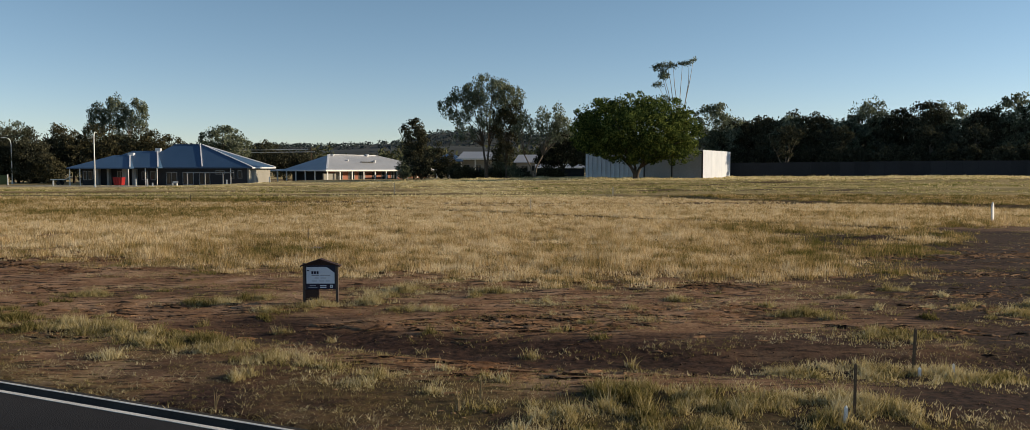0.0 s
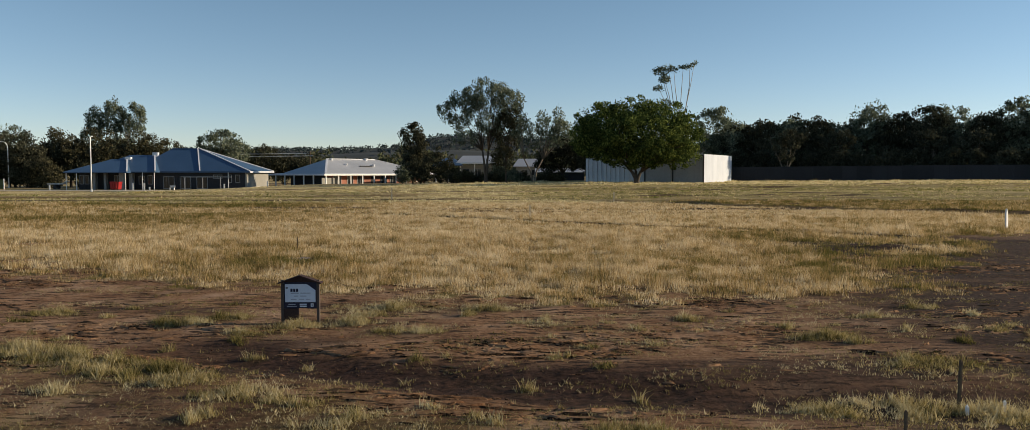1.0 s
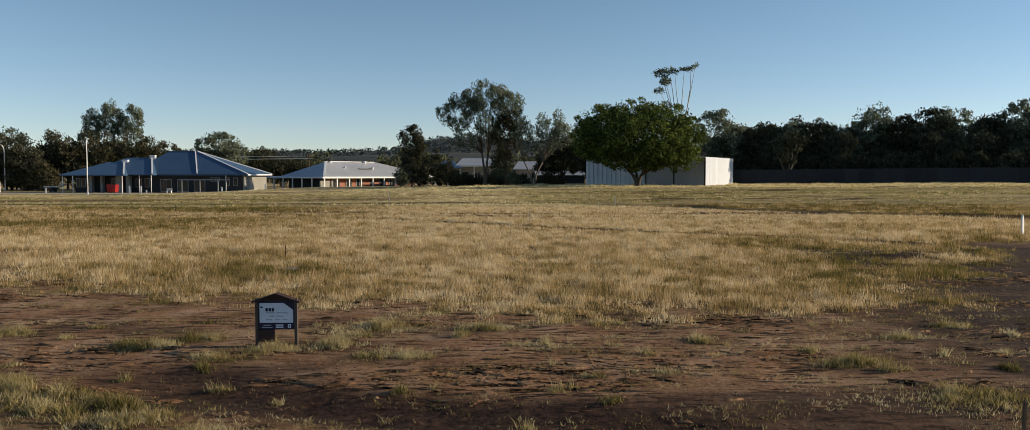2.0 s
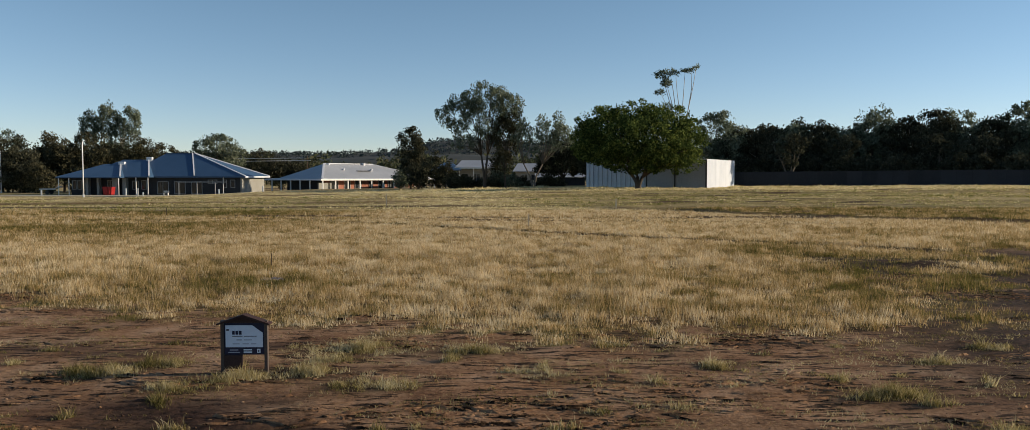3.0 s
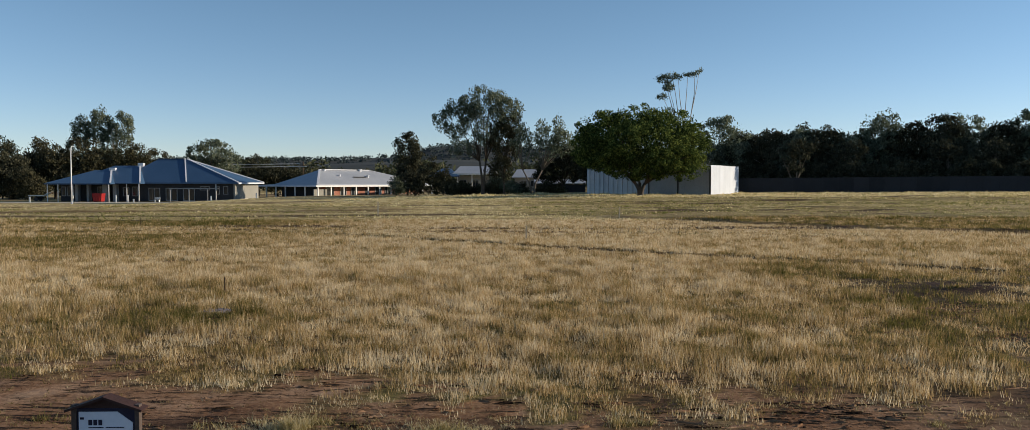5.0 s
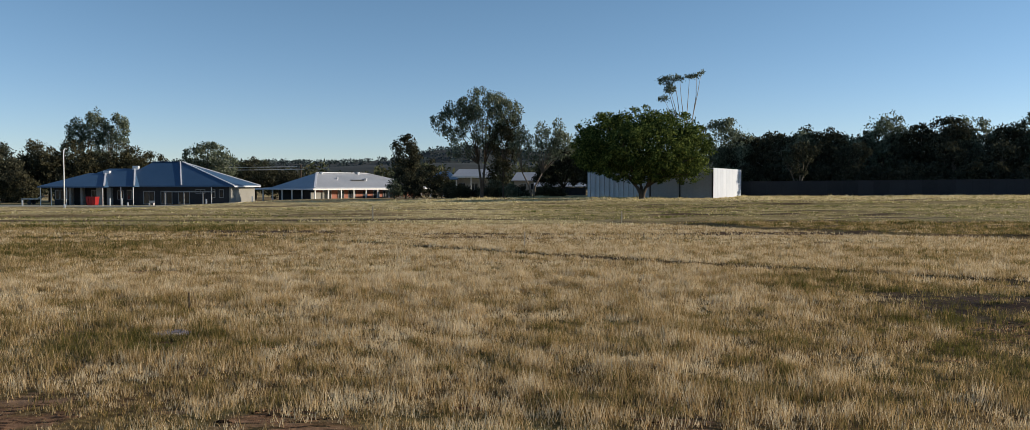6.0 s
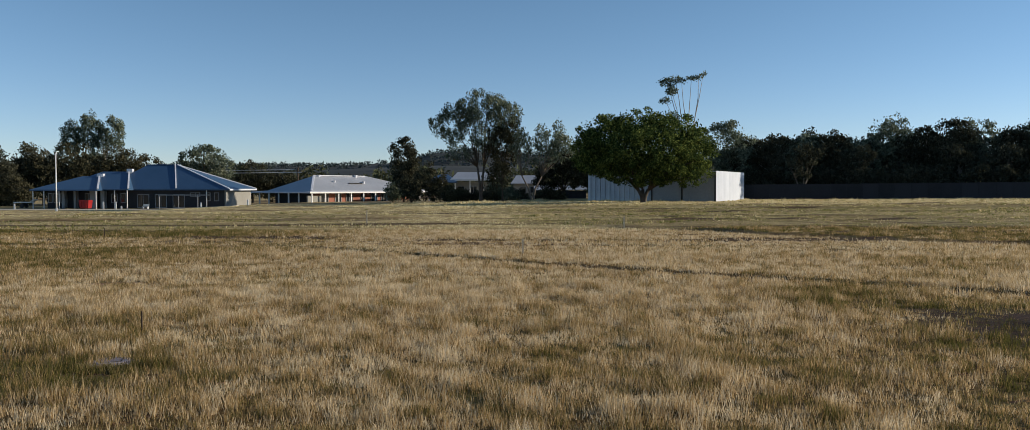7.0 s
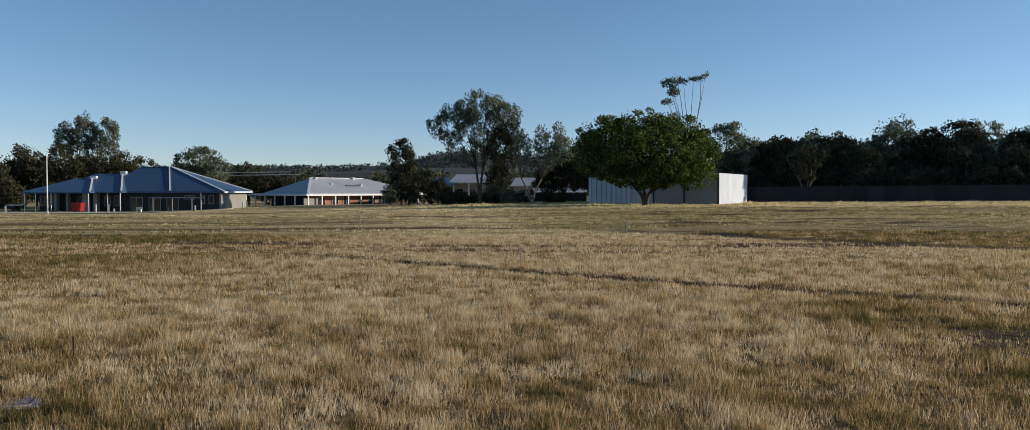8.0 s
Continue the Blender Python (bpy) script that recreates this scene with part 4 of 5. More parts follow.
def hip_roof(x0, x1, y0, y1, z, a, b, yr, zr, thickness=0.16):
    """A hipped roof over the rectangle: ridge from a to b at yr, zr."""
    bm = bmesh.new()
    e = [(x0, y0, z), (x1, y0, z), (x1, y1, z), (x0, y1, z)]
    r = [(a, yr, zr), (b, yr, zr)]
    v = [bm.verts.new(c) for c in e + r]
    low = [bm.verts.new((c[0], c[1], c[2] - thickness)) for c in e]
    for q in ((0, 1, 5, 4), (1, 2, 5), (2, 3, 4, 5), (3, 0, 4)):
        bm.faces.new([v[i] for i in q])
    for i in range(4):
        j = (i + 1) % 4
        bm.faces.new((v[j], v[i], low[i], low[j]))
    bm.faces.new(low[::-1])
    return bm


def strip(p, q, width, height, bm=None):
    """A square-edged capping from p to q."""
    p, q = Vector(p), Vector(q)
    way = (q - p).normalized()
    side = way.cross(Vector((0, 0, 1))).normalized() * width / 2
    up = side.cross(way).normalized() * height / 2
    bm = bm or bmesh.new()
    v = [bm.verts.new(c + s * side + u * up) for c in (p, q) for s, u in ((-1, -1), (1, -1), (1, 1), (-1, 1))]
    for f in ((0, 1, 2, 3), (7, 6, 5, 4), (0, 4, 5, 1), (1, 5, 6, 2), (2, 6, 7, 3), (3, 7, 4, 0)):
        bm.faces.new([v[i] for i in f])
    return bm


def build_blue_house():
    # origin at the front right corner of the walls
    ground = float(ground_z(-60, 154))
    h = thing("house", pose(-50.3, 153.0, ground, 0, 0, -2) @ Matrix.Diagonal((0.962, 1.0, 1.07, 1.0)), "long single-storey house with a stepped blue steel hip roof", "house")
    top = 3.1
    part("wall", box(-33.4, -0.32, 0, 0.3, -0.3, top), RENDER_WALL, h, "grey front wall in shade")
    part("wall", box(-0.3, 0.0, 0, 12.0, -0.3, top), CREAM, h, "cream end wall")
    part("wall", box(-33.4, -33.1, 0.3, 12.0, -0.3, top), RENDER_WALL, h)
    part("wall", box(-33.1, -0.3, 11.7, 12.0, -0.3, top), RENDER_WALL, h)
    roof = part("roof", hip_roof(-23.0, 0.9, -0.7, 12.7, top + 0.12, -17.6, -11.8, 6.0, 7.3), ROOF_BLUE, h, "blue-grey steel hip roof")
    part("fascia", strip((-23.0, -0.74, top - 0.02), (0.95, -0.74, top - 0.02), 0.08, 0.22), ROOF_BLUE, roof)
    part("fascia", strip((0.95, -0.7, top - 0.02), (0.95, 12.7, top - 0.02), 0.08, 0.26), FLASHING, roof)
    part("ridge_cap", strip((-17.6, 6.0, 7.34), (-11.8, 6.0, 7.34), 0.3, 0.12), ROOF_BLUE, roof)
    part("hip_cap", strip((-11.8, 6.0, 7.36), (0.9, 12.7, top + 0.18), 0.34, 0.14), FLASHING, roof)
    part("hip_cap", strip((-11.8, 6.0, 7.36), (0.9, -0.7, top + 0.18), 0.28, 0.12), FLASHING, roof)
    part("flashing", strip((-12.2, 5.9, 7.38), (-9.0, -0.6, top + 0.24), 0.2, 0.14), FLASHING, roof)
    middle = part("roof", hip_roof(-31.0, -16.8, -2.6, 12.4, top + 0.06, -25.4, -20.3, 4.4, 6.15), ROOF_BLUE, h, "lower blue-grey steel roof")
    part("flashing", strip((-20.3, 4.3, 6.25), (-16.8, -2.6, top + 0.2), 0.26, 0.2), FLASHING, middle)
    part("vent", box(-20.6, -19.5, 3.9, 4.6, 5.8, 6.6, 0.05), FLASHING, middle)
    wing = part("roof", hip_roof(-33.9, -21.5, -4.2, 12.2, top, -28.4, -25.1, 2.8, 5.35), ROOF_BLUE, h, "lowest blue-grey steel roof")
    part("flashing", strip((-25.1, 2.7, 5.45), (-21.5, -4.2, top + 0.16), 0.26, 0.2), FLASHING, wing)
    part("vent", box(-25.4, -24.2, 2.3, 3.0, 5.0, 5.75, 0.05), FLASHING, wing)
    part("fascia", strip((-33.9, -4.24, top - 0.1), (-21.5, -4.24, top - 0.1), 0.08, 0.20), ROOF_BLUE, wing)
    for x, w in ((-29.9, 0.5), (-24.7, 1.0), (-22.7, 0.7), (-27.7, 0.4)):
        part("pillar", box(x, x + w, -1.3, -0.35, -0.3, top - 0.22, 0.03), STEEL_GREY, h, "pale grey verandah pillar")
    for x, w, z, hh, bars in ((-33.2, 0.8, 0.9, 1.6, 0), (-32.2, 0.9, 0.9, 1.6, 0), (-30.9, 0.8, 0.9, 1.6, 0), (-26.3, 1.3, 0.4, 2.1, 1), (-21.4, 1.2, 0.9, 1.5, 1), (-19.6, 1.0, 0.9, 1.6, 0),
                              (-16.5, 2.2, 0.1, 2.2, 1), (-13.2, 2.2, 0.1, 2.2, 1), (-9.9, 2.2, 0.1, 2.2, 1), (-6.6, 1.8, 1.9, 0.7, 1), (-3.6, 0.7, 1.2, 1.4, 0), (-2.2, 0.9, 1.2, 1.4, 0)):
        window(h, x, z, w, hh, -0.02, bars)
    for x, y in ((-33.4, -4.0), (-31.4, -4.0), (-28.6, -4.0), (-21.9, -4.0), (-19.4, -2.4), (-17.1, -2.4), (-3.4, -0.5)):
        part("verandah_post", box(x - 0.06, x + 0.06, y - 0.12, y, -0.3, top, 0.01), WHITE, h, "thin white verandah post")
    pergola = thing("pergola", pose(-60.6, 149.6, ground), "open grey steel pergola frame before the house", "pergola")
    for k in range(3):
        part("post", box(3.3 * k - 0.07, 3.3 * k + 0.07, -0.07, 0.07, -0.3, 2.3, 0.015), STEEL_GREY, pergola)
    part("beam", box(-0.2, 8.6, -0.06, 0.06, 2.3, 2.46, 0.015), STEEL_GREY, pergola)
    skip = thing("skip_bin", pose(-72.7, 148.6, float(ground_z(-72.7, 148.6)) + 0.05), "bright red skip bin beside the house", "skip bin")
    bm = bmesh.new()
    e = [(-0.68, -0.6, 0.1), (0.68, -0.6, 0.1), (0.68, 0.6, 0.1), (-0.68, 0.6, 0.1)]
    u = [(-0.85, -0.7, 1.5), (0.85, -0.7, 1.5), (0.85, 0.7, 1.5), (-0.85, 0.7, 1.5)]
    v = [bm.verts.new(c) for c in e + u]
    inner = [bm.verts.new((c[0] * 0.95, c[1] * 0.9, z)) for c, z in [(c, 1.5) for c in u] + [(c, 0.25) for c in e]]
    bm.faces.new([v[i] for i in (3, 2, 1, 0)])
    for i in range(4):
        j = (i + 1) % 4
        bm.faces.new((v[i], v[j], v[4 + j], v[4 + i]))
        bm.faces.new((v[4 + i], v[4 + j], inner[j], inner[i]))
        bm.faces.new((inner[i], inner[j], inner[4 + j], inner[4 + i]))
    bm.faces.new([inner[i] for i in (4, 5, 6, 7)])
    part("body", bm, RED_PAINT, skip)
    for x in (-0.6, 0.45):
        part("skid", box(x, x + 0.15, -0.6, 0.6, -0.06, 0.12), DARK_STEEL, skip)
    for x in (-0.4, 0.0, 0.4):
        part("rib", box(x - 0.04, x + 0.04, -0.75, -0.62, 0.3, 1.4), RED_PAINT, skip)
    for x, y, hh in ((-69.2, 147.6, 1.25), (-67.0, 147.4, 1.25), (-66.0, 147.3, 0.55), (-52.4, 147.0, 0.8), (-84.2, 147.5, 0.9), (-45.5, 150.0, 0.9)):
        o = thing("marker_post", pose(x, y, float(ground_z(x, y)) + 0.05), "short white roadside marker post", "marker post", "roadside marker posts")
        part("stake", box(-0.12, 0.12, -0.05, 0.05, -0.3, hh, 0.02), WHITE, o)
    seat = thing("garden_bench", pose(-62.4, 148.4, ground), "white slatted garden seat before the house", "seat")
    for x in (-0.42, 0.36):
        part("leg", box(x, x + 0.06, -0.2, 0.2, -0.1, 0.42), WHITE, seat)
    for k in range(3):
        part("slat", box(-0.5, 0.5, -0.2 + 0.14 * k, -0.09 + 0.14 * k, 0.42, 0.46), WHITE, seat)
    for k in range(2):
        part("back_slat", box(-0.5, 0.5, 0.2, 0.24, 0.55 + 0.17 * k, 0.65 + 0.17 * k), WHITE, seat)


def build_verandah_house():
    # local x runs along the sunlit front, y along the shaded side
    ground = float(ground_z(-37.1, 165))
    h = thing("house", pose(-38.4, 164.8, ground - 0.7, 0, 0, 53) @ Matrix.Diagonal((1.17, 1.0, 1.04, 1.0)), "brick house with a grey steel roof and white-posted verandah", "house")
    top = 2.55
    part("wall", box(1.6, 26.4, 1.6, 1.9, -0.3, top + 0.3), BRICK, h, "red brick front wall")
    part("wall", box(1.6, 1.9, 1.9, 13.4, -0.3, top + 0.3), RENDER_WALL, h)
    part("wall", box(26.1, 26.4, 1.9, 13.4, -0.3, top + 0.3), BRICK, h)
    part("wall", box(1.9, 26.1, 13.1, 13.4, -0.3, top + 0.3), BRICK, h)
    roof = part("roof", hip_roof(0.6, 27.4, 0.6, 14.4, top + 0.25, 5.8, 17.5, 7.4, 5.7), ROOF_GREY, h, "grey corrugated steel hip roof")
    part("ridge_cap", strip((5.8, 7.4, 5.75), (17.5, 7.4, 5.75), 0.4, 0.14), FLASHING, roof)
    part("hip_cap", strip((5.8, 7.4, 5.75), (0.6, 0.6, top + 0.32), 0.36, 0.14), FLASHING, roof)
    part("hip_cap", strip((17.5, 7.4, 5.75), (27.4, 0.6, top + 0.32), 0.36, 0.14), FLASHING, roof)
    for x, y, z, s in ((6.6, 7.0, 5.6, 0.35), (15.0, 7.0, 5.7, 0.4), (8.2, 4.4, 4.5, 0.22), (14.6, 4.0, 4.4, 0.3)):
        part("vent", tube([(x, y, z - 0.7), (x, y, z), (x, y, z + 0.25)], [s * 0.7, s * 0.7, s], 10), FLASHING, roof)
    part("solar_panel", strip((11.0, 4.3, 4.28), (14.2, 4.3, 4.28), 1.6, 0.1), DARK_STEEL, roof)
    part("verandah_roof", solid([(-0.5, -0.5, top), (28.0, -0.5, top), (27.4, 1.0, top + 0.3), (0.9, 1.0, top + 0.3)], 0.12), FLASHING, h, "pale sunlit verandah roof")
    part("verandah_roof", solid([(-0.5, -0.5, top), (0.9, 1.0, top + 0.3), (0.9, 14.0, top + 0.3), (-0.5, 19.5, top)], 0.12), ROOF_GREY, h)
    part("fascia", strip((-0.52, -0.55, top - 0.08), (28.0, -0.55, top - 0.08), 0.08, 0.28), WHITE, h)
    part("fascia", strip((-0.55, -0.5, top - 0.08), (-0.55, 19.5, top - 0.08), 0.08, 0.24), FLASHING, h)
    for k in range(11):
        part("verandah_post", box(2.8 * k - 0.1, 2.8 * k + 0.1, -0.42, -0.22, -0.3, top - 0.1, 0.02), WHITE, h)
    for k in range(1, 7):
        part("verandah_post", box(-0.42, -0.22, 3.1 * k - 0.1, 3.1 * k + 0.1, -0.3, top - 0.1, 0.02), WHITE, h)
    for x, w in ((3.0, 1.8), (6.2, 1.4), (8.6, 1.6), (14.4, 1.6), (16.8, 1.4)):
        window(h, x, 0.5, w, 1.8, 1.57, 1)
    part("door", box(12.0, 13.0, 1.5, 1.58, 0, 2.1), DARK_STEEL, h)
    part("wall", box(-0.2, 2.6, 0.6, 0.9, -0.3, 1.9), CREAM, h, "cream verandah screen")


def build_far_houses():
    g = float(ground_z(-9, 177))
    h = thing("house", pose(-9.0, 176.0, g), "pale weatherboard house half hidden behind trees", "house")
    part("wall", box(-3.0, 4.8, 0, 0.3, -0.3, 3.7), CREAM, h)
    part("wall", box(4.5, 4.8, 0.3, 8, -0.3, 3.7), CREAM, h)
    part("wall", box(-3.0, -2.7, 0.3, 8, -0.3, 3.7), CREAM, h)
    part("roof", hip_roof(-3.6, 5.6, -1.4, 8.6, 4.1, -2.4, 4.6, 3.4, 5.7), ROOF_GREY, h, "pale sunlit steel roof")
    part("fascia", strip((-3.6, -1.44, 4.0), (5.6, -1.44, 4.0), 0.08, 0.3), WHITE, h)
    part("roof", hip_roof(-8.4, -2.2, -2.4, 5.6, 3.6, -6.0, -4.4, 1.4, 5.2), ROOF_BLUE, h, "dark shaded hip roof")
    for x in (-7.9, -5.2, -2.6, 0.4, 3.0, 5.2):
        part("verandah_post", box(x - 0.1, x + 0.1, -1.3, -1.1, -0.3, 3.9), WHITE, h)
    for x, w in ((-2.2, 1.4), (0.2, 1.6), (2.6, 1.5)):
        window(h, x, 1.2, w, 1.6, -0.02, 1)
    part("balustrade", box(-2.8, 5.2, -1.3, -1.2, 0.3, 1.1), WHITE, h)
    g = float(ground_z(4, 188))
    h = thing("house", pose(3.2, 187.0, g), "small pale house with a blue-grey steel roof", "house")
    part("wall", box(-3.0, 3.2, 0, 6.0, -0.3, 3.0), CREAM, h)
    part("roof", hip_roof(-3.6, 3.8, -0.6, 6.6, 3.1, -2.4, 2.6, 3.0, 4.9), ROOF_GREY, h)
    window(h, -1.6, 1.0, 1.4, 1.4, -0.02, 1)
    window(h, 0.6, 1.0, 1.4, 1.4, -0.02, 1)
    g = float(ground_z(9, 166))
    s = thing("garden_shed", pose(4.4, 166.0, g), "long low garden shed with a pale roof", "shed")
    part("wall", box(0, 9.8, 0, 3.0, -0.3, 1.55), DARK_STEEL, s)
    part("roof", solid([(-0.2, -0.4, 1.75), (10.0, -0.4, 1.75), (10.0, 3.2, 2.55), (-0.2, 3.2, 2.55)], 0.1), ROOF_GREY, s)
    for x in (1.4, 6.6, 8.6):
        part("vent", box(x, x + 0.3, 1.0, 1.3, 2.0, 2.5), FLASHING, s)


# ---- the shed ----
def cladding(width, height, ribs, depth=0.05):
    """A sheet along x from 0 to width, facing -y, with standing ribs."""
    bm = bmesh.new()
    line = [(0.0, 0.0)]
    pitch = width / ribs
    for k in range(ribs):
        c = (k + 0.5) * pitch
        line += [(c - 0.20 * pitch, 0.0), (c - 0.12 * pitch, -depth), (c + 0.12 * pitch, -depth), (c + 0.20 * pitch, 0.0)]
    line.append((width, 0.0))
    low, high = [bm.verts.new((x, y, -0.4)) for x, y in line], [bm.verts.new((x, y, height)) for x, y in line]
    for k in range(len(line) - 1):
        bm.faces.new((low[k], low[k + 1], high[k + 1], high[k]))
    back = [bm.verts.new(c) for c in ((0, 0.05, -0.4), (width, 0.05, -0.4), (width, 0.05, height), (0, 0.05, height))]
    bm.faces.new(back[::-1])
    return bm


def build_shed():
    # local x along the shaded front from its far end to the sunlit corner
    g = float(ground_z(25, 134))
    s = thing("farm_shed", pose(12.2, 139.8, g - 0.1, 0, 0, -29.2), "large white steel farm shed with a sunlit end wall", "shed")
    length, deep, high = 20.5, 17.0, 4.55
    front = part("front_wall", box(0.02, length - 0.02, 0.10, 0.25, -0.5, high - 0.02), STEEL_GREY, s)
    pieces = 13
    w = 10.6 / pieces
    sheet = None
    for k in range(pieces):
        if sheet is None:
            sheet = part("sheet", cladding(w - 0.015, high, 1, 0.16), STEEL_BLUE, front)
        else:
            sheet = new("sheet", sheet.data)
            sheet.parent = front
        sheet.location = (w * k, 0, 0)
    for a, b in ((10.75, 15.2), (15.5, 20.3)):
        part("sliding_door", cladding(b - a, high - 0.25, 6, 0.02), STEEL_GREY, front, "dull grey sliding door").location = (a, 0.02, 0)
    for x in (10.62, 15.35, 20.4):
        part("post", box(x - 0.09, x + 0.09, -0.06, 0.1, -0.5, high + 0.02), DARK_STEEL, front)
    part("track", box(10.6, 20.4, -0.10, 0.02, high - 0.2, high - 0.05), DARK_STEEL, front)
    end = part("end_wall", box(length - 0.16, length - 0.01, 0.26, deep, -0.5, high - 0.02), STEEL_GREY, s)
    pieces = 19
    w = deep / pieces
    bm = cladding(w - 0.012, high + 0.12, 1, 0.025)
    bmesh.ops.rotate(bm, cent=(0, 0, 0), matrix=Matrix.Rotation(radians(90), 3, "Z"), verts=bm.verts)
    sheet = part("sheet", bm, STEEL_WHITE, end, "white sunlit steel sheet")
    sheet.location = (length + 0.06, 0, 0)
    for k in range(1, pieces):
        o = new("sheet", sheet.data)
        o.parent, o.location = end, (length + 0.06, w * k, 0)
    part("back_wall", box(0.0, length - 0.2, deep - 0.15, deep, -0.5, high - 0.3), STEEL_GREY, s)
    part("side_wall", box(0.0, 0.15, 0.26, deep - 0.16, -0.5, high - 0.1), STEEL_GREY, s)
    part("roof", solid([(-0.1, -0.15, high + 0.04), (length + 0.02, -0.15, high + 0.04), (length + 0.02, deep + 0.2, high - 0.15), (-0.1, deep + 0.2, high - 0.15)], 0.08), ROOF_PALE, s)


def build_fence():
    # from behind the shed to the right, past the edge of sight
    f = thing("steel_fence", pose(38.6, 147.6, 0), "long dark steel sheet fence below the trees", "fence")
    way = math.atan2(-13.0, 43.0)
    for k in range(34):
        x, y = 2.4 * k * math.cos(way), 2.4 * k * math.sin(way)
        z = float(ground_z(38.6 + x, 147.6 + y)) - 0.2
        o = part("panel", box(0.05, 2.35, -0.02, 0.02, 0, 2.75), FENCE, f) if k == 0 else new("panel", panel.data)
        q = part("post", box(-0.05, 0.05, -0.04, 0.04, 0, 2.82), FENCE, f) if k == 0 else new("post", upright.data)
        if k == 0:
            panel, upright = o, q
        for p in (o, q):
            p.parent = f
            p.matrix_basis = pose(x, y, z, 0, 0, math.degrees(way))


# ---- street furniture and survey marks ----
def build_street():
    for x, y, hh, turn in ((-71.0, 136.8, 9.3, 108), (-105.5, 169.8, 9.6, 190)):
        z = float(ground_z(x, y))
        lamp = thing("street_lamp", pose(x, y, z, 0, 0, turn), "white steel street lamp with a curved arm", "street lamp", "street lamps")
        part("pole", tube([(0, 0, -0.3), (0, 0, 4), (0, 0, hh - 1.5), (0.1, 0, hh - 0.7), (0.4, 0, hh - 0.2), (0.85, 0, hh), (1.3, 0, hh + 0.05)],
                          [0.105, 0.095, 0.08, 0.075, 0.07, 0.065, 0.06], 10), WHITE, lamp, smooth=True)
        part("lamp_head", box(1.25, 1.85, -0.14, 0.14, hh - 0.02, hh + 0.11, 0.03), POST_GALV, lamp)
        part("base_collar", tube([(0, 0, -0.2), (0, 0, 0.5)], [0.17, 0.15], 10), POST_GALV, lamp)
    pole = thing("power_pole", pose(-51.0, 203.0, 0), "weathered timber power pole carrying cables", "power pole")
    part("pole", tube([(0, 0, -1), (0, 0, 7.6)], [0.22, 0.16], 8), TIMBER, pole)
    part("crossarm", box(-1.1, 1.1, -0.06, 0.06, 6.7, 6.85), TIMBER, pole)
    for k, (dx, z0, z1) in enumerate(((-0.9, 6.9, 6.6), (0.9, 6.3, 5.8))):
        a, b = Vector((-51.0 + dx, 203.0, z0 + 0.2)), Vector((-190.0, 186.0, z1 + 0.6))
        pts = [a.lerp(b, i / 16) - Vector((0, 0, 2.4 * (i / 16) * (1 - i / 16))) for i in range(17)]
        tagged(part("power_cable", tube(pts, [0.075] * 17, 5), POST_GALV), "thin sagging power cable above the roofs", "cable", "power cables")
    # mesh panel, gate posts and barrier rail at the far street
    gate = thing("mesh_gate", pose(-99.5, 155.0, float(ground_z(-99.5, 155))), "green mesh gate panel between pale posts", "gate")
    part("panel", box(0.1, 2.2, -0.04, 0.04, 0.1, 1.9), GREEN_PAINT, gate)
    for x in (0.0, 2.3, -2.4, -4.0):
        part("post", box(x - 0.07, x + 0.07, -0.07, 0.07, -0.2, 2.05), WHITE, gate)
    part("rail", box(-4.0, 0.0, -0.03, 0.03, 1.2, 1.3), WHITE, gate)
    t = thing("trailer", pose(-87.6, 156.0, float(ground_z(-87.6, 156)) + 0.0), "small white flat-deck trailer with a raised ramp", "trailer")
    part("deck", box(-1.6, 1.4, -0.7, 0.7, 0.95, 1.1, 0.02), WHITE, t)
    part("ramp", strip((1.2, 0, 1.05), (2.0, 0, 1.55), 1.2, 0.08), WHITE, t)
    part("drawbar", strip((-1.5, 0, 0.9), (-2.4, 0, 0.7), 0.2, 0.1), DARK_STEEL, t)
    for y in (-0.75, 0.6):
        part("wheel", tube([(-0.1, y, 0.38), (-0.1, y + 0.15, 0.38)], [0.38, 0.38], 16), DARK_STEEL, t)
    part("axle", box(-0.2, 0.0, -0.65, 0.65, 0.35, 0.96), DARK_STEEL, t)
    bar = thing("barrier_rail", pose(-103.0, 138.0, float(ground_z(-103, 138))), "low white roadside barrier rail", "barrier")
    part("rail", box(-14.0, 0.0, -0.05, 0.05, 0.65, 0.9), WHITE, bar)
    for k in range(5):
        part("post", box(-14.0 + 3.45 * k, -13.8 + 3.45 * k, -0.06, 0.06, -0.3, 0.8), WHITE, bar)


def stake(name, label, x, y, height, width, material, lean=0.0, tip=True):
    o = thing(name, pose(x, y, float(ground_z(x, y)), 0, lean, 8), label, "stake", "survey stakes")
    bm = bmesh.new()
    w = width / 2
    v = [bm.verts.new((sx * w, sy * w, z)) for z in (-0.1, height) for sx, sy in ((-1, -1), (1, -1), (1, 1), (-1, 1))]
    cap = bm.verts.new((0, 0, height + (width if tip else 0.01)))
    bm.faces.new([v[i] for i in (3, 2, 1, 0)])
    for i in range(4):
        j = (i + 1) % 4
        bm.faces.new((v[i], v[j], v[4 + j], v[4 + i]))
        bm.faces.new((v[4 + i], v[4 + j], cap))
    part("shaft", bm, material, o)
    return o


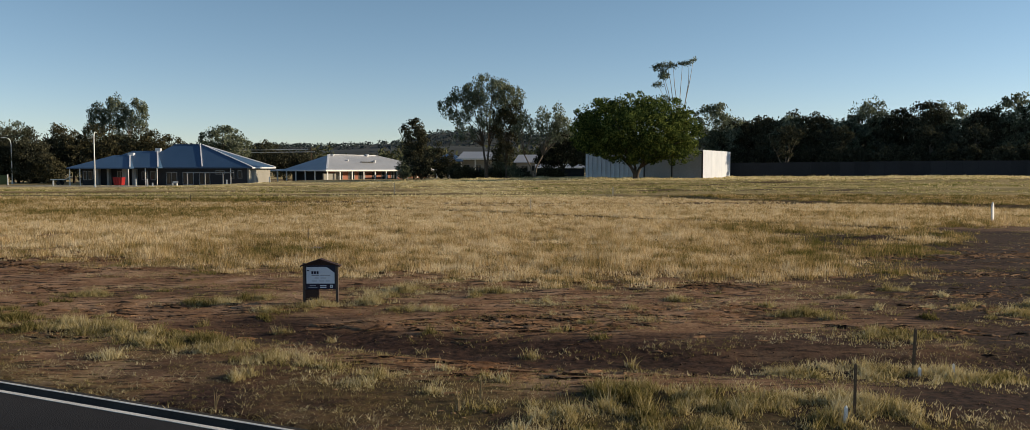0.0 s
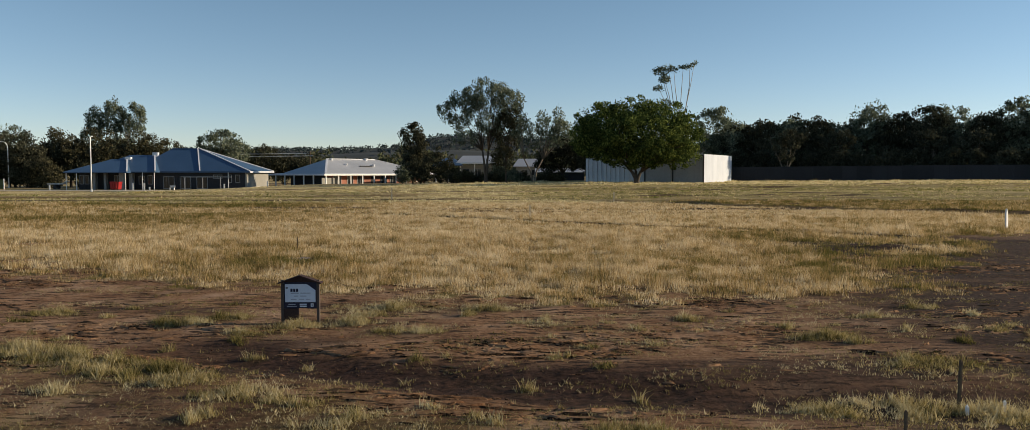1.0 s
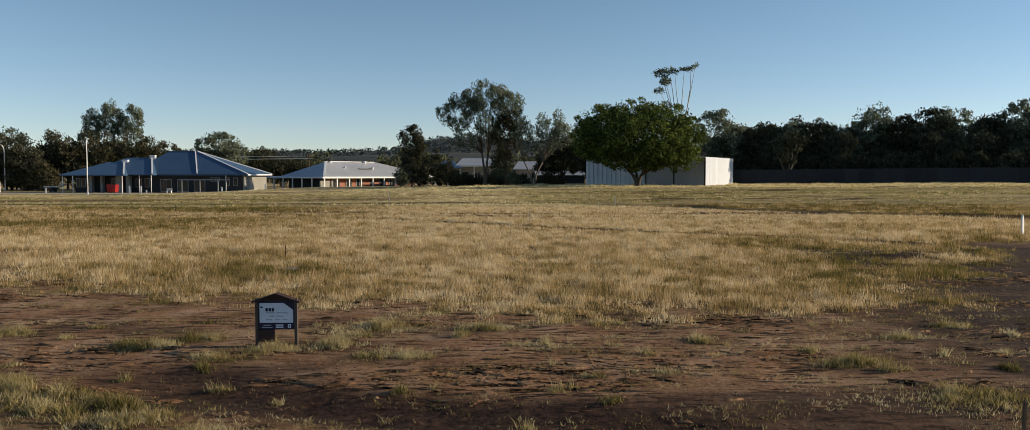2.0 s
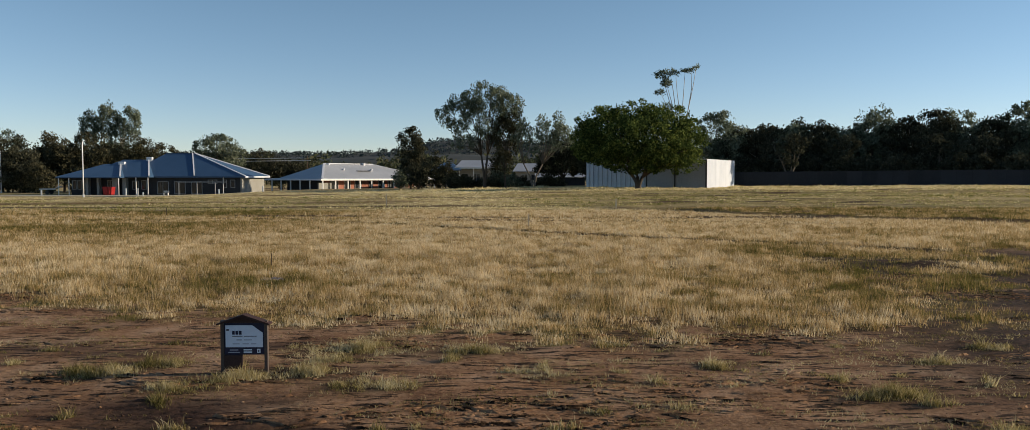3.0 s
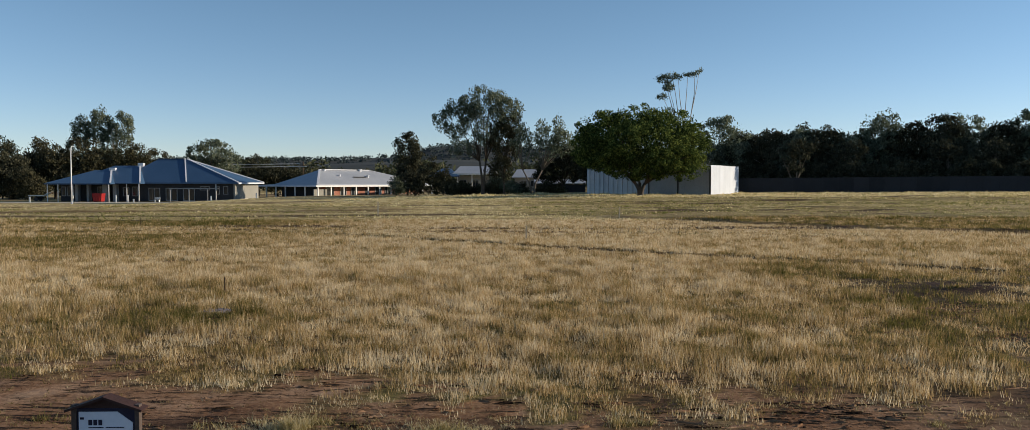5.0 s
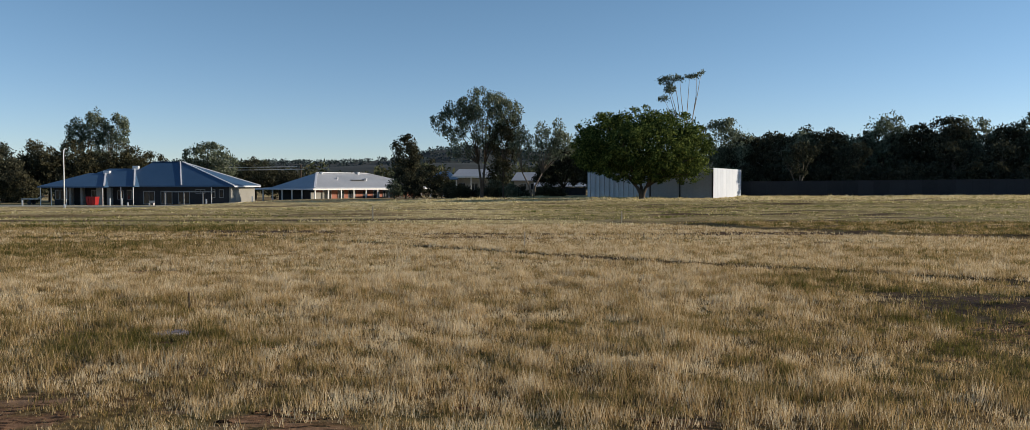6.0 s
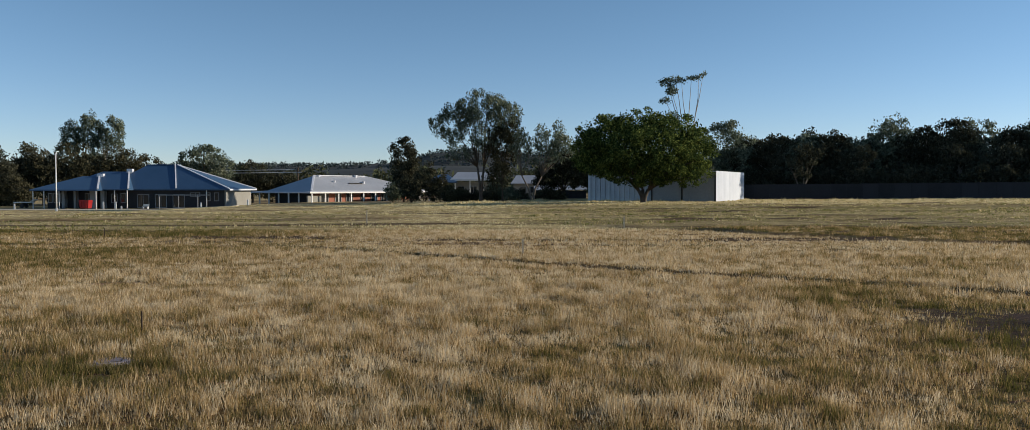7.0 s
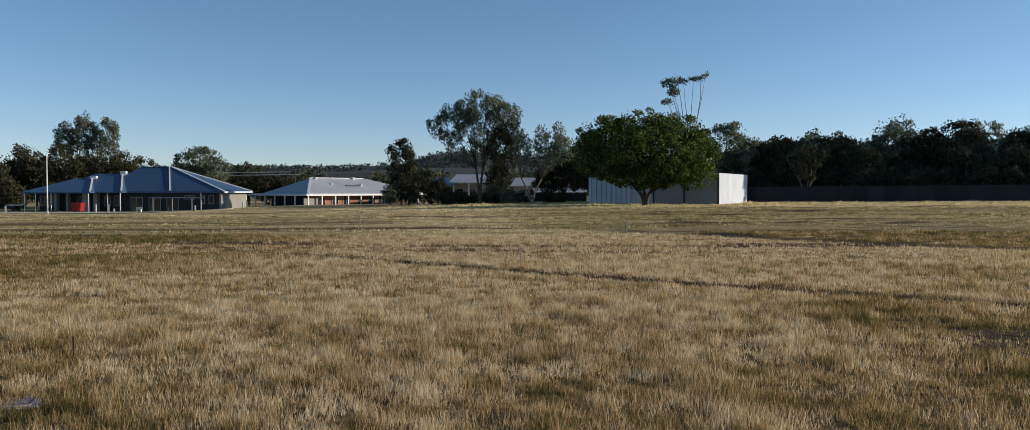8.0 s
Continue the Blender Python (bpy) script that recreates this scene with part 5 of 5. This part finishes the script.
def build_marks():
    stake("survey_stake", "dark weathered timber survey stake in tall grass", 4.80, 9.62, 0.56, 0.027, TIMBER, 1.5)
    stake("survey_stake", "dark weathered timber survey stake in tall grass", 3.20, 7.5, 0.50, 0.02, TIMBER)
    stake("survey_peg", "short white survey peg in the grass", 4.74, 9.35, 0.10, 0.028, WHITE)
    stake("survey_peg", "short white survey peg in the grass", 5.22, 9.5, 0.12, 0.022, WHITE)
    stake("survey_peg", "short white survey peg in the grass", 3.05, 7.35, 0.14, 0.026, WHITE, 4)
    stake("survey_stake", "thin dark timber stake in the dry grass", -6.8, 26.5, 0.38, 0.025, TIMBER)
    stake("survey_peg", "slim pale timber peg in the dry grass", -10.9, 73.0, 1.0, 0.09, PALE_TIMBER)
    stake("survey_peg", "slim pale timber peg in the dry grass", 0.85, 43.8, 0.66, 0.055, PALE_TIMBER)
    stake("survey_peg", "slim pale timber peg in the dry grass", 8.0, 66.0, 0.8, 0.08, PALE_TIMBER)
    stake("survey_peg", "slim dark timber peg in the dry grass", -22.5, 56.0, 0.5, 0.04, TIMBER)
    g = thing("boundary_post", pose(20.9, 35.3, float(ground_z(20.9, 35.3)), 0, -5, 42), "white pointed boundary post leaning in bare ground", "post")
    bm = bmesh.new()
    v = [bm.verts.new((x, y, z)) for y in (-0.03, 0.03) for x, z in ((-0.10, -0.15), (0.10, -0.15), (0.10, 0.72), (0.0, 0.90), (-0.10, 0.72))]
    bm.faces.new(v[:5])
    bm.faces.new(v[5:][::-1])
    for i in range(5):
        j = (i + 1) % 5
        bm.faces.new((v[j], v[i], v[5 + i], v[5 + j]))
    part("board", bm, WHITE, g)
    # concrete pit lid
    x, y = -5.95, 23.6
    pit = thing("pit_lid", pose(x, y, float(ground_z(x, y)) + 0.0, 0, 0, 18), "round concrete pit lid half sunk in grass", "pit lid")
    part("collar", tube([(0, 0, -0.1), (0, 0, 0.03), (0, 0, 0.045)], [0.34, 0.34, 0.32], 28), PIT_LID, pit)
    part("lid", tube([(0, 0, 0.046), (0, 0, 0.058), (0, 0, 0.064)], [0.27, 0.27, 0.26], 28), PIT_LID, pit, "paler concrete lid")
    for x0, x1, y0, y1 in ((-0.15, 0.15, -0.16, -0.145), (-0.15, 0.15, 0.145, 0.16), (-0.165, -0.15, -0.16, 0.16), (0.15, 0.165, -0.16, 0.16)):
        part("cover_joint", box(x0, x1, y0, y1, 0.0645, 0.068), DARK_STEEL, pit)


def build_sign():
    s = thing("estate_sign", pose(-3.385, 14.0, float(ground_z(-3.4, 14.0)), 0, 0, 1), "dark timber lot sign with a little gabled roof", "sign")
    for x, h in ((-0.285, 0.70), (0.285, 0.70)):
        part("post", box(x - 0.022, x + 0.022, -0.03, 0.03, -0.12, h, 0.004), SIGN_POST, s)
    roof = part("roof", strip((-0.345, 0, 0.652), (0.006, 0, 0.775), 0.15, 0.022), SIGN_BROWN, s, "dark brown gabled board roof")
    part("board", strip((0.345, 0, 0.652), (-0.006, 0, 0.775), 0.15, 0.0225), SIGN_BROWN, roof)
    bm = bmesh.new()
    gable = [(-0.28, 0.665), (0.28, 0.665), (0.0, 0.762)]
    v = [bm.verts.new((x, y, z)) for y in (-0.012, 0.012) for x, z in gable]
    bm.faces.new(v[:3])
    bm.faces.new(v[3:][::-1])
    for i in range(3):
        bm.faces.new((v[(i + 1) % 3], v[i], v[3 + i], v[3 + (i + 1) % 3]))
    part("gable", bm, SIGN_BROWN, s)
    panel = part("panel", box(-0.263, 0.263, -0.014, 0.014, 0.245, 0.664, 0.003), SIGN_NAVY, s, "navy sign panel with a white face")
    bm = bmesh.new()
    face = [(-0.243, 0.345), (0.243, 0.345), (0.243, 0.535), (0.105, 0.635), (-0.243, 0.635)]
    v = [bm.verts.new((x, y, z)) for y in (-0.021, -0.0145) for x, z in face]
    bm.faces.new(v[:5])
    bm.faces.new(v[5:][::-1])
    for i in range(5):
        j = (i + 1) % 5
        bm.faces.new((v[j], v[i], v[5 + i], v[5 + j]))
    part("white_face", bm, SIGN_WHITE, panel)
    # marks that stand for the lettering
    bars = [(-0.155, -0.122, 0.512, 0.562, SIGN_NAVY), (-0.110, -0.077, 0.512, 0.562, SIGN_NAVY), (-0.065, -0.032, 0.512, 0.562, SIGN_NAVY),
            (-0.155, -0.02, 0.487, 0.495, SIGN_NAVY), (0.0, 0.165, 0.487, 0.495, SIGN_NAVY), (-0.23, -0.195, 0.565, 0.585, SIGN_NAVY),
            (-0.10, -0.03, 0.436, 0.450, SIGN_GREY), (0.0, 0.10, 0.436, 0.450, SIGN_GREY), (-0.15, -0.06, 0.385, 0.397, SIGN_GREY), (-0.02, 0.06, 0.385, 0.397, SIGN_GREY), (0.09, 0.16, 0.385, 0.397, SIGN_GREY)]
    for a, b, c, d, m in bars:
        part("lettering_bar", box(a, b, -0.0255, -0.0215, c, d), m, panel)
    for a, b, c, d, m in [(-0.19, -0.08, 0.302, 0.314, SIGN_GREY), (-0.21, -0.06, 0.272, 0.282, SIGN_GREY), (-0.01, 0.10, 0.302, 0.318, SIGN_WHITE), (-0.01, 0.10, 0.268, 0.288, SIGN_WHITE), (0.165, 0.21, 0.270, 0.322, SIGN_WHITE)]:
        part("lettering_bar", box(a, b, -0.019, -0.0145, c, d), m, panel)
    part("lettering_bar", box(0.18, 0.195, -0.0225, -0.0195, 0.285, 0.308), SIGN_NAVY, panel)
    part("brochure_box", box(-0.262, -0.03, -0.04, 0.03, 0.06, 0.243, 0.006), SIGN_BROWN, s, "dark brown brochure box")


# ---- grass ----
def blades(rs, x, y, height, width, lean, segments):
    """Grass blades at x, y: arrays of verts and faces; segments 1 gives a triangle, 2 a bent blade."""
    n = len(x)
    z = ground_z(x, y) - 0.01
    turn, bow = rs.rand(n) * 2 * math.pi, rs.rand(n) * 2 * math.pi
    lean = lean * (0.3 + 0.9 * rs.rand(n))
    side = np.stack([np.cos(turn), np.sin(turn), np.zeros(n)], 1) * (width * (0.6 + 0.8 * rs.rand(n)))[:, None] / 2
    tip = np.stack([np.cos(bow) * lean, np.sin(bow) * lean, np.ones(n)], 1) * height[:, None]
    base = np.stack([x, y, z], 1)
    if segments == 1:
        return np.stack([base - side, base + side, base + tip], 1).reshape(-1, 3), np.arange(3 * n).reshape(-1, 3)
    mid = base + tip * np.array((0.33, 0.33, 0.58))
    v = np.stack([base - side, base + side, mid + side * 0.8, mid - side * 0.8, base + tip], 1).reshape(-1, 3)
    k = np.arange(n)[:, None] * 5
    return v, np.concatenate([k + (0, 1, 2), k + (0, 2, 3), k + (3, 2, 4)])


def tufted(rs, x0, x1, y0, y1, tries, cover, per, spread, reach=None):
    """Blade places in tufts, thrown over a stretch and kept by cover."""
    x, y = rs.uniform(x0, x1, tries), rs.uniform(y0, y1, tries)
    keep = rs.rand(tries) < cover(x, y)
    if reach:
        keep &= np.abs(x - 0.3) < reach[0] * np.maximum(y, 6) + reach[1]
    x, y = x[keep], y[keep]
    vigour = 0.6 + 0.8 * rs.rand(len(x))
    x, y, vigour = np.repeat(x, per), np.repeat(y, per), np.repeat(vigour, per)
    return x + rs.normal(size=len(x)) * spread, y + rs.normal(size=len(x)) * spread, vigour


def grow(name, sets, material, label):
    verts, faces, start = [], [], 0
    for v, f in sets:
        verts.append(v)
        faces.append(f + start)
        start += len(v)
    verts = np.concatenate(verts)
    me = fast_mesh(name, verts, np.concatenate(faces), material)
    green = []
    for v, f in sets:
        per = 3 if len(v) == 3 * len(f) else 5      # corners of one blade, which all take the colour of its foot
        x, y = v[::per, 0], v[::per, 1]
        green.append(np.repeat(greenness(x, y) + 0.8 * (cloudy(x, y, 0.45, 2, 91) - 0.5), per))
    me.attributes.new("green", "FLOAT", "POINT").data.foreach_set("value", np.concatenate(green).astype(np.float32))
    tagged(new(name, me), label, "grass", kind="stuff")


def build_grass():
    rs = np.random.RandomState(5)
    sets = []
    reach = (0.68, 2.0)
    x, y, k = tufted(rs, -25, 25, 13.5, 34, 110000, field_cover, 10, 0.06, reach)
    bent = rs.rand(len(x)) < 0.08
    tall = k * rs.uniform(0.07, 0.18, len(x)) * sward(x, y)
    sets.append(blades(rs, x[bent], y[bent], 1.25 * tall[bent], np.full(bent.sum(), 0.008), 0.6, 2))
    sets.append(blades(rs, x[~bent], y[~bent], tall[~bent], np.interp(y[~bent], (20, 34), (0.0105, 0.0165)), 0.38, 1))
    for y0, y1, tries, per, spread in ((33, 45, 46000, 8, 0.07), (44, 64, 62000, 6, 0.09)):
        x, y, k = tufted(rs, -(0.68 * y1 + 2), 0.68 * y1 + 2, y0, y1, tries, field_cover, per, spread, reach)
        sets.append(blades(rs, x, y, k * rs.uniform(0.07, 0.165, len(x)) * sward(x, y), np.interp(y, (33, 64), (0.016, 0.042)), 0.40, 1))
    grow("field_grass", sets, BLADES, "dry straw-coloured paddock grass with greener patches")
    x, y, k = tufted(rs, -125, 125, 60, 152, 105000, field_cover, 4, 0.25, reach)
    tall = (0.75 + 0.1 * rise(y, 100, 130) + 0.8 * rise(cloudy(x, y, 2.4, 2, 62), 0.58, 0.74) * rise(y, 118, 128)) * (1 - 0.75 * rise(-x, 10, 30) * rise(y, 85, 110))
    tall = tall * (0.6 + 0.9 * rise(cloudy(x * 0.3, y, 1.6, 3, 64), 0.35, 0.65))
    grow("far_field_grass", [blades(rs, x, y, k * rs.uniform(0.06, 0.14, len(x)) * sward(x, y) * tall, np.interp(y, (60, 130), (0.055, 0.19)), 0.4, 1)], FAR_BLADES, "pale olive and straw grass on the far side of the paddock")
    sets = []
    x, y, k = tufted(rs, -13, 13, 6.6, 19, 34000, verge_cover, 10, 0.035, reach)
    sets.append(blades(rs, x, y, k * rs.uniform(0.03, 0.11, len(x)) * (0.3 + 0.9 * verge_cover(x, y)) * (0.55 + 0.85 * rise(cloudy(x, y, 0.35, 2, 93), 0.3, 0.7)), np.full(len(x), 0.006), 0.7, 1))
    x, y, k = tufted(rs, -12, 12, 6.7, 17.0, 150000, verge_band, 9, 0.04, reach)
    tall = k * rs.uniform(0.05, 0.135, len(x)) * (0.45 + 0.6 * verge_band(x, y)) * (0.55 + 0.7 * rise(cloudy(x, y, 0.16, 2, 93), 0.35, 0.65))
    bent = rs.rand(len(x)) < 0.3
    sets.append(blades(rs, x[bent], y[bent], tall[bent], np.full(bent.sum(), 0.0085), 1.0, 2))
    sets.append(blades(rs, x[~bent], y[~bent], tall[~bent], np.full((~bent).sum(), 0.0105), 0.6, 1))
    # a matted thatch of dead stems between kerb and tussocks
    x, y, k = tufted(rs, -9, 4, 6.6, 12.5, 24000, lambda a, b: 0.75 * (1 - rise(from_kerb(a, b), 1.4, 2.6)) * (from_kerb(a, b) > 0.03) * (0.25 + 0.9 * rise(cloudy(a * 0.7, b, 0.4, 3, 72), 0.38, 0.6)), 6, 0.05, reach)
    sets.append(blades(rs, x, y, k * rs.uniform(0.01, 0.032, len(x)), np.full(len(x), 0.006), 2.6, 1))
    # dead stalks that lie about on the bare earth
    x, y, k = tufted(rs, -7.2, -4.8, 22.85, 23.35, 260, lambda a, b: np.exp(-((a + 5.95) / 0.75) ** 4), 11, 0.035)
    sets.append(blades(rs, x, y, k * rs.uniform(0.05, 0.11, len(x)), np.full(len(x), 0.0085), 0.5, 2))
    streaks = lambda a, b: (0.03 + 0.95 * rise(cloudy(a * 0.28, b, 0.42, 3, 71), 0.50, 0.60) * rise(cloudy(a * 0.5, b, 2.0, 2, 73), 0.30, 0.55) + 0.3 * (1 - rise(from_kerb(a, b), 1.2, 3.2))) * (from_kerb(a, b) > 0.03) * (1 - field_cover(a, b))
    x, y, k = tufted(rs, -20, 20, 6.5, 30, 120000, streaks, 5, 0.022, reach)
    sets.append(blades(rs, x, y, k * rs.uniform(0.015, 0.05, len(x)), np.full(len(x), 0.0095), 1.0, 1))
    grow("verge_grass", [(v, f) for v, f in sets if f.shape[1] == 3], VERGE, "green and straw tufts of grass on bare earth")


def build_weeds():
    """Dead weed stalks by the kerb and a stick on the bare ground."""
    rs = np.random.RandomState(21)
    for x, y, h, spread in ((-2.92, 7.75, 0.20, 0.05), (-0.55, 7.75, 0.30, 0.06), (-0.35, 8.1, 0.24, 0.05), (2.45, 7.9, 0.22, 0.05), (0.95, 8.0, 0.26, 0.04), (-6.6, 11.3, 0.2, 0.08)):
        w = thing("dead_weed", pose(x, y, float(ground_z(x, y))), "dry pale weed stalks standing in thin grass", "weed", "dead weeds by the kerb")
        for k in range(5):
            a, hh = rs.rand() * 6.28, h * (0.55 + 0.45 * rs.rand())
            dx, dy = spread * math.cos(a) * rs.rand(), spread * math.sin(a) * rs.rand()
            part("stalk", tube([(0.2 * dx, 0.2 * dy, -0.03), (0.6 * dx, 0.6 * dy, 0.5 * hh), (1.4 * dx, 1.4 * dy, hh), (2.2 * dx, 2.2 * dy, hh * 1.08)], [0.0035, 0.003, 0.0022, 0.0015], 5), DRY_STALK, w)
    x, y = 6.4, 15.1
    st = thing("fallen_stick", pose(x, y, float(ground_z(x, y)) + 0.02, 0, 0, 55), "pale dry stick lying on bare earth", "stick")
    part("stick", tube([(-0.32, 0.02, 0.0), (-0.1, -0.01, 0.012), (0.12, 0.015, 0.008), (0.34, 0.0, 0.0)], [0.009, 0.010, 0.008, 0.005], 7), DRY_STALK, st)


def build_clods():
    """Crumbs and clods of dry earth on the bare ground and along the ditch."""
    rs = np.random.RandomState(9)
    n = 60000
    x, y = rs.uniform(-20, 20, n), rs.uniform(6.5, 30, n)
    bare = (1 - field_cover(x, y)) * (from_kerb(x, y) > 0.15) * (0.10 + 0.75 * rise(cloudy(x * 0.35, y, 0.9, 3, 81), 0.47, 0.6) + 1.2 * ditch(x, y))
    keep = (rs.rand(n) < bare) & (np.abs(x) < 0.68 * y + 2)
    x, y = x[keep], y[keep]
    n = len(x)
    size = (0.004 + 0.013 * rs.rand(n) ** 3) * (1 + 0.4 * ditch(x, y))
    c = np.stack([x, y, ground_z(x, y) + 0.2 * size], 1)
    shape = np.array(((1, 0, 0), (-1, 0, 0), (0, 1, 0), (0, -1, 0), (0, 0, 0.7), (0, 0, -0.7)))
    v = c[:, None, :] + shape[None] * size[:, None, None] * (0.6 + 0.8 * rs.rand(n, 6, 1))
    tri = np.array(((0, 2, 4), (2, 1, 4), (1, 3, 4), (3, 0, 4), (2, 0, 5), (1, 2, 5), (3, 1, 5), (0, 3, 5)))
    f = (np.arange(n)[:, None, None] * 6 + tri[None]).reshape(-1, 3)
    tagged(new("clods", fast_mesh("clods", v.reshape(-1, 3), f, CLOD)), "crumbs and clods of dry red-brown earth", "earth clods", kind="stuff")


def build_crust():
    """Low lips and flakes of dried earth that lie in streaks across the bare ground, their steep sides to the road."""
    rs = np.random.RandomState(31)
    n = 90000
    x, y = rs.uniform(-14, 17, n), rs.uniform(7.5, 25, n)
    streak = rise(cloudy(x * 0.22, y, 0.5, 3, 82), 0.48, 0.60) * rise(cloudy(x * 0.5, y, 2.2, 2, 83), 0.32, 0.55)
    bare = (0.02 + 0.5 * streak) * (1 - field_cover(x, y)) * (1 - np.minimum(1.4 * ditch(x, y), 1)) * (1 - verge_band(x, y)) * rise(from_kerb(x, y), 0.8, 2.0)
    keep = (rs.rand(n) < bare) & (np.abs(x) < 0.68 * y + 2)
    x, y = x[keep], y[keep]
    n = len(x)
    long, wide = 0.03 + 0.26 * rs.rand(n) ** 2.5, 0.012 + 0.025 * rs.rand(n)
    high = 0.006 + 0.02 * rs.rand(n) ** 1.5
    turn = rs.normal(size=n) * 0.25
    shape = np.array(((-1, 0, -0.4), (1, 0, -0.4), (-0.6, -0.5, -0.6), (0.55, -0.5, -0.6), (-0.5, -0.2, 1), (0.45, -0.25, 0.9), (-0.5, 1.0, -0.3), (0.5, 1.2, -0.3)))
    p = shape[None] * np.stack([long, wide, high], 1)[:, None, :] * (0.75 + 0.5 * rs.rand(n, 8, 1))
    c, d = np.cos(turn)[:, None], np.sin(turn)[:, None]
    v = np.stack([x[:, None] + p[..., 0] * c - p[..., 1] * d, y[:, None] + p[..., 0] * d + p[..., 1] * c, ground_z(x, y)[:, None] + p[..., 2]], -1)
    tri = np.array(((2, 3, 5), (2, 5, 4), (4, 5, 7), (4, 7, 6), (0, 2, 4), (0, 4, 6), (3, 1, 5), (5, 1, 7)))
    f = (np.arange(n)[:, None, None] * 8 + tri[None]).reshape(-1, 3)
    tagged(new("crust_flakes", fast_mesh("crust_flakes", v.reshape(-1, 3), f, EARTH)), "low broken flakes of dried red-brown earth", "earth crust", kind="stuff")


build_ground()
build_road()
build_hills()
build_blue_house()
build_verandah_house()
build_far_houses()
build_shed()
build_fence()
build_trees()
build_street()
build_sign()
build_marks()
build_clods()
build_crust()
build_weeds()
build_grass()
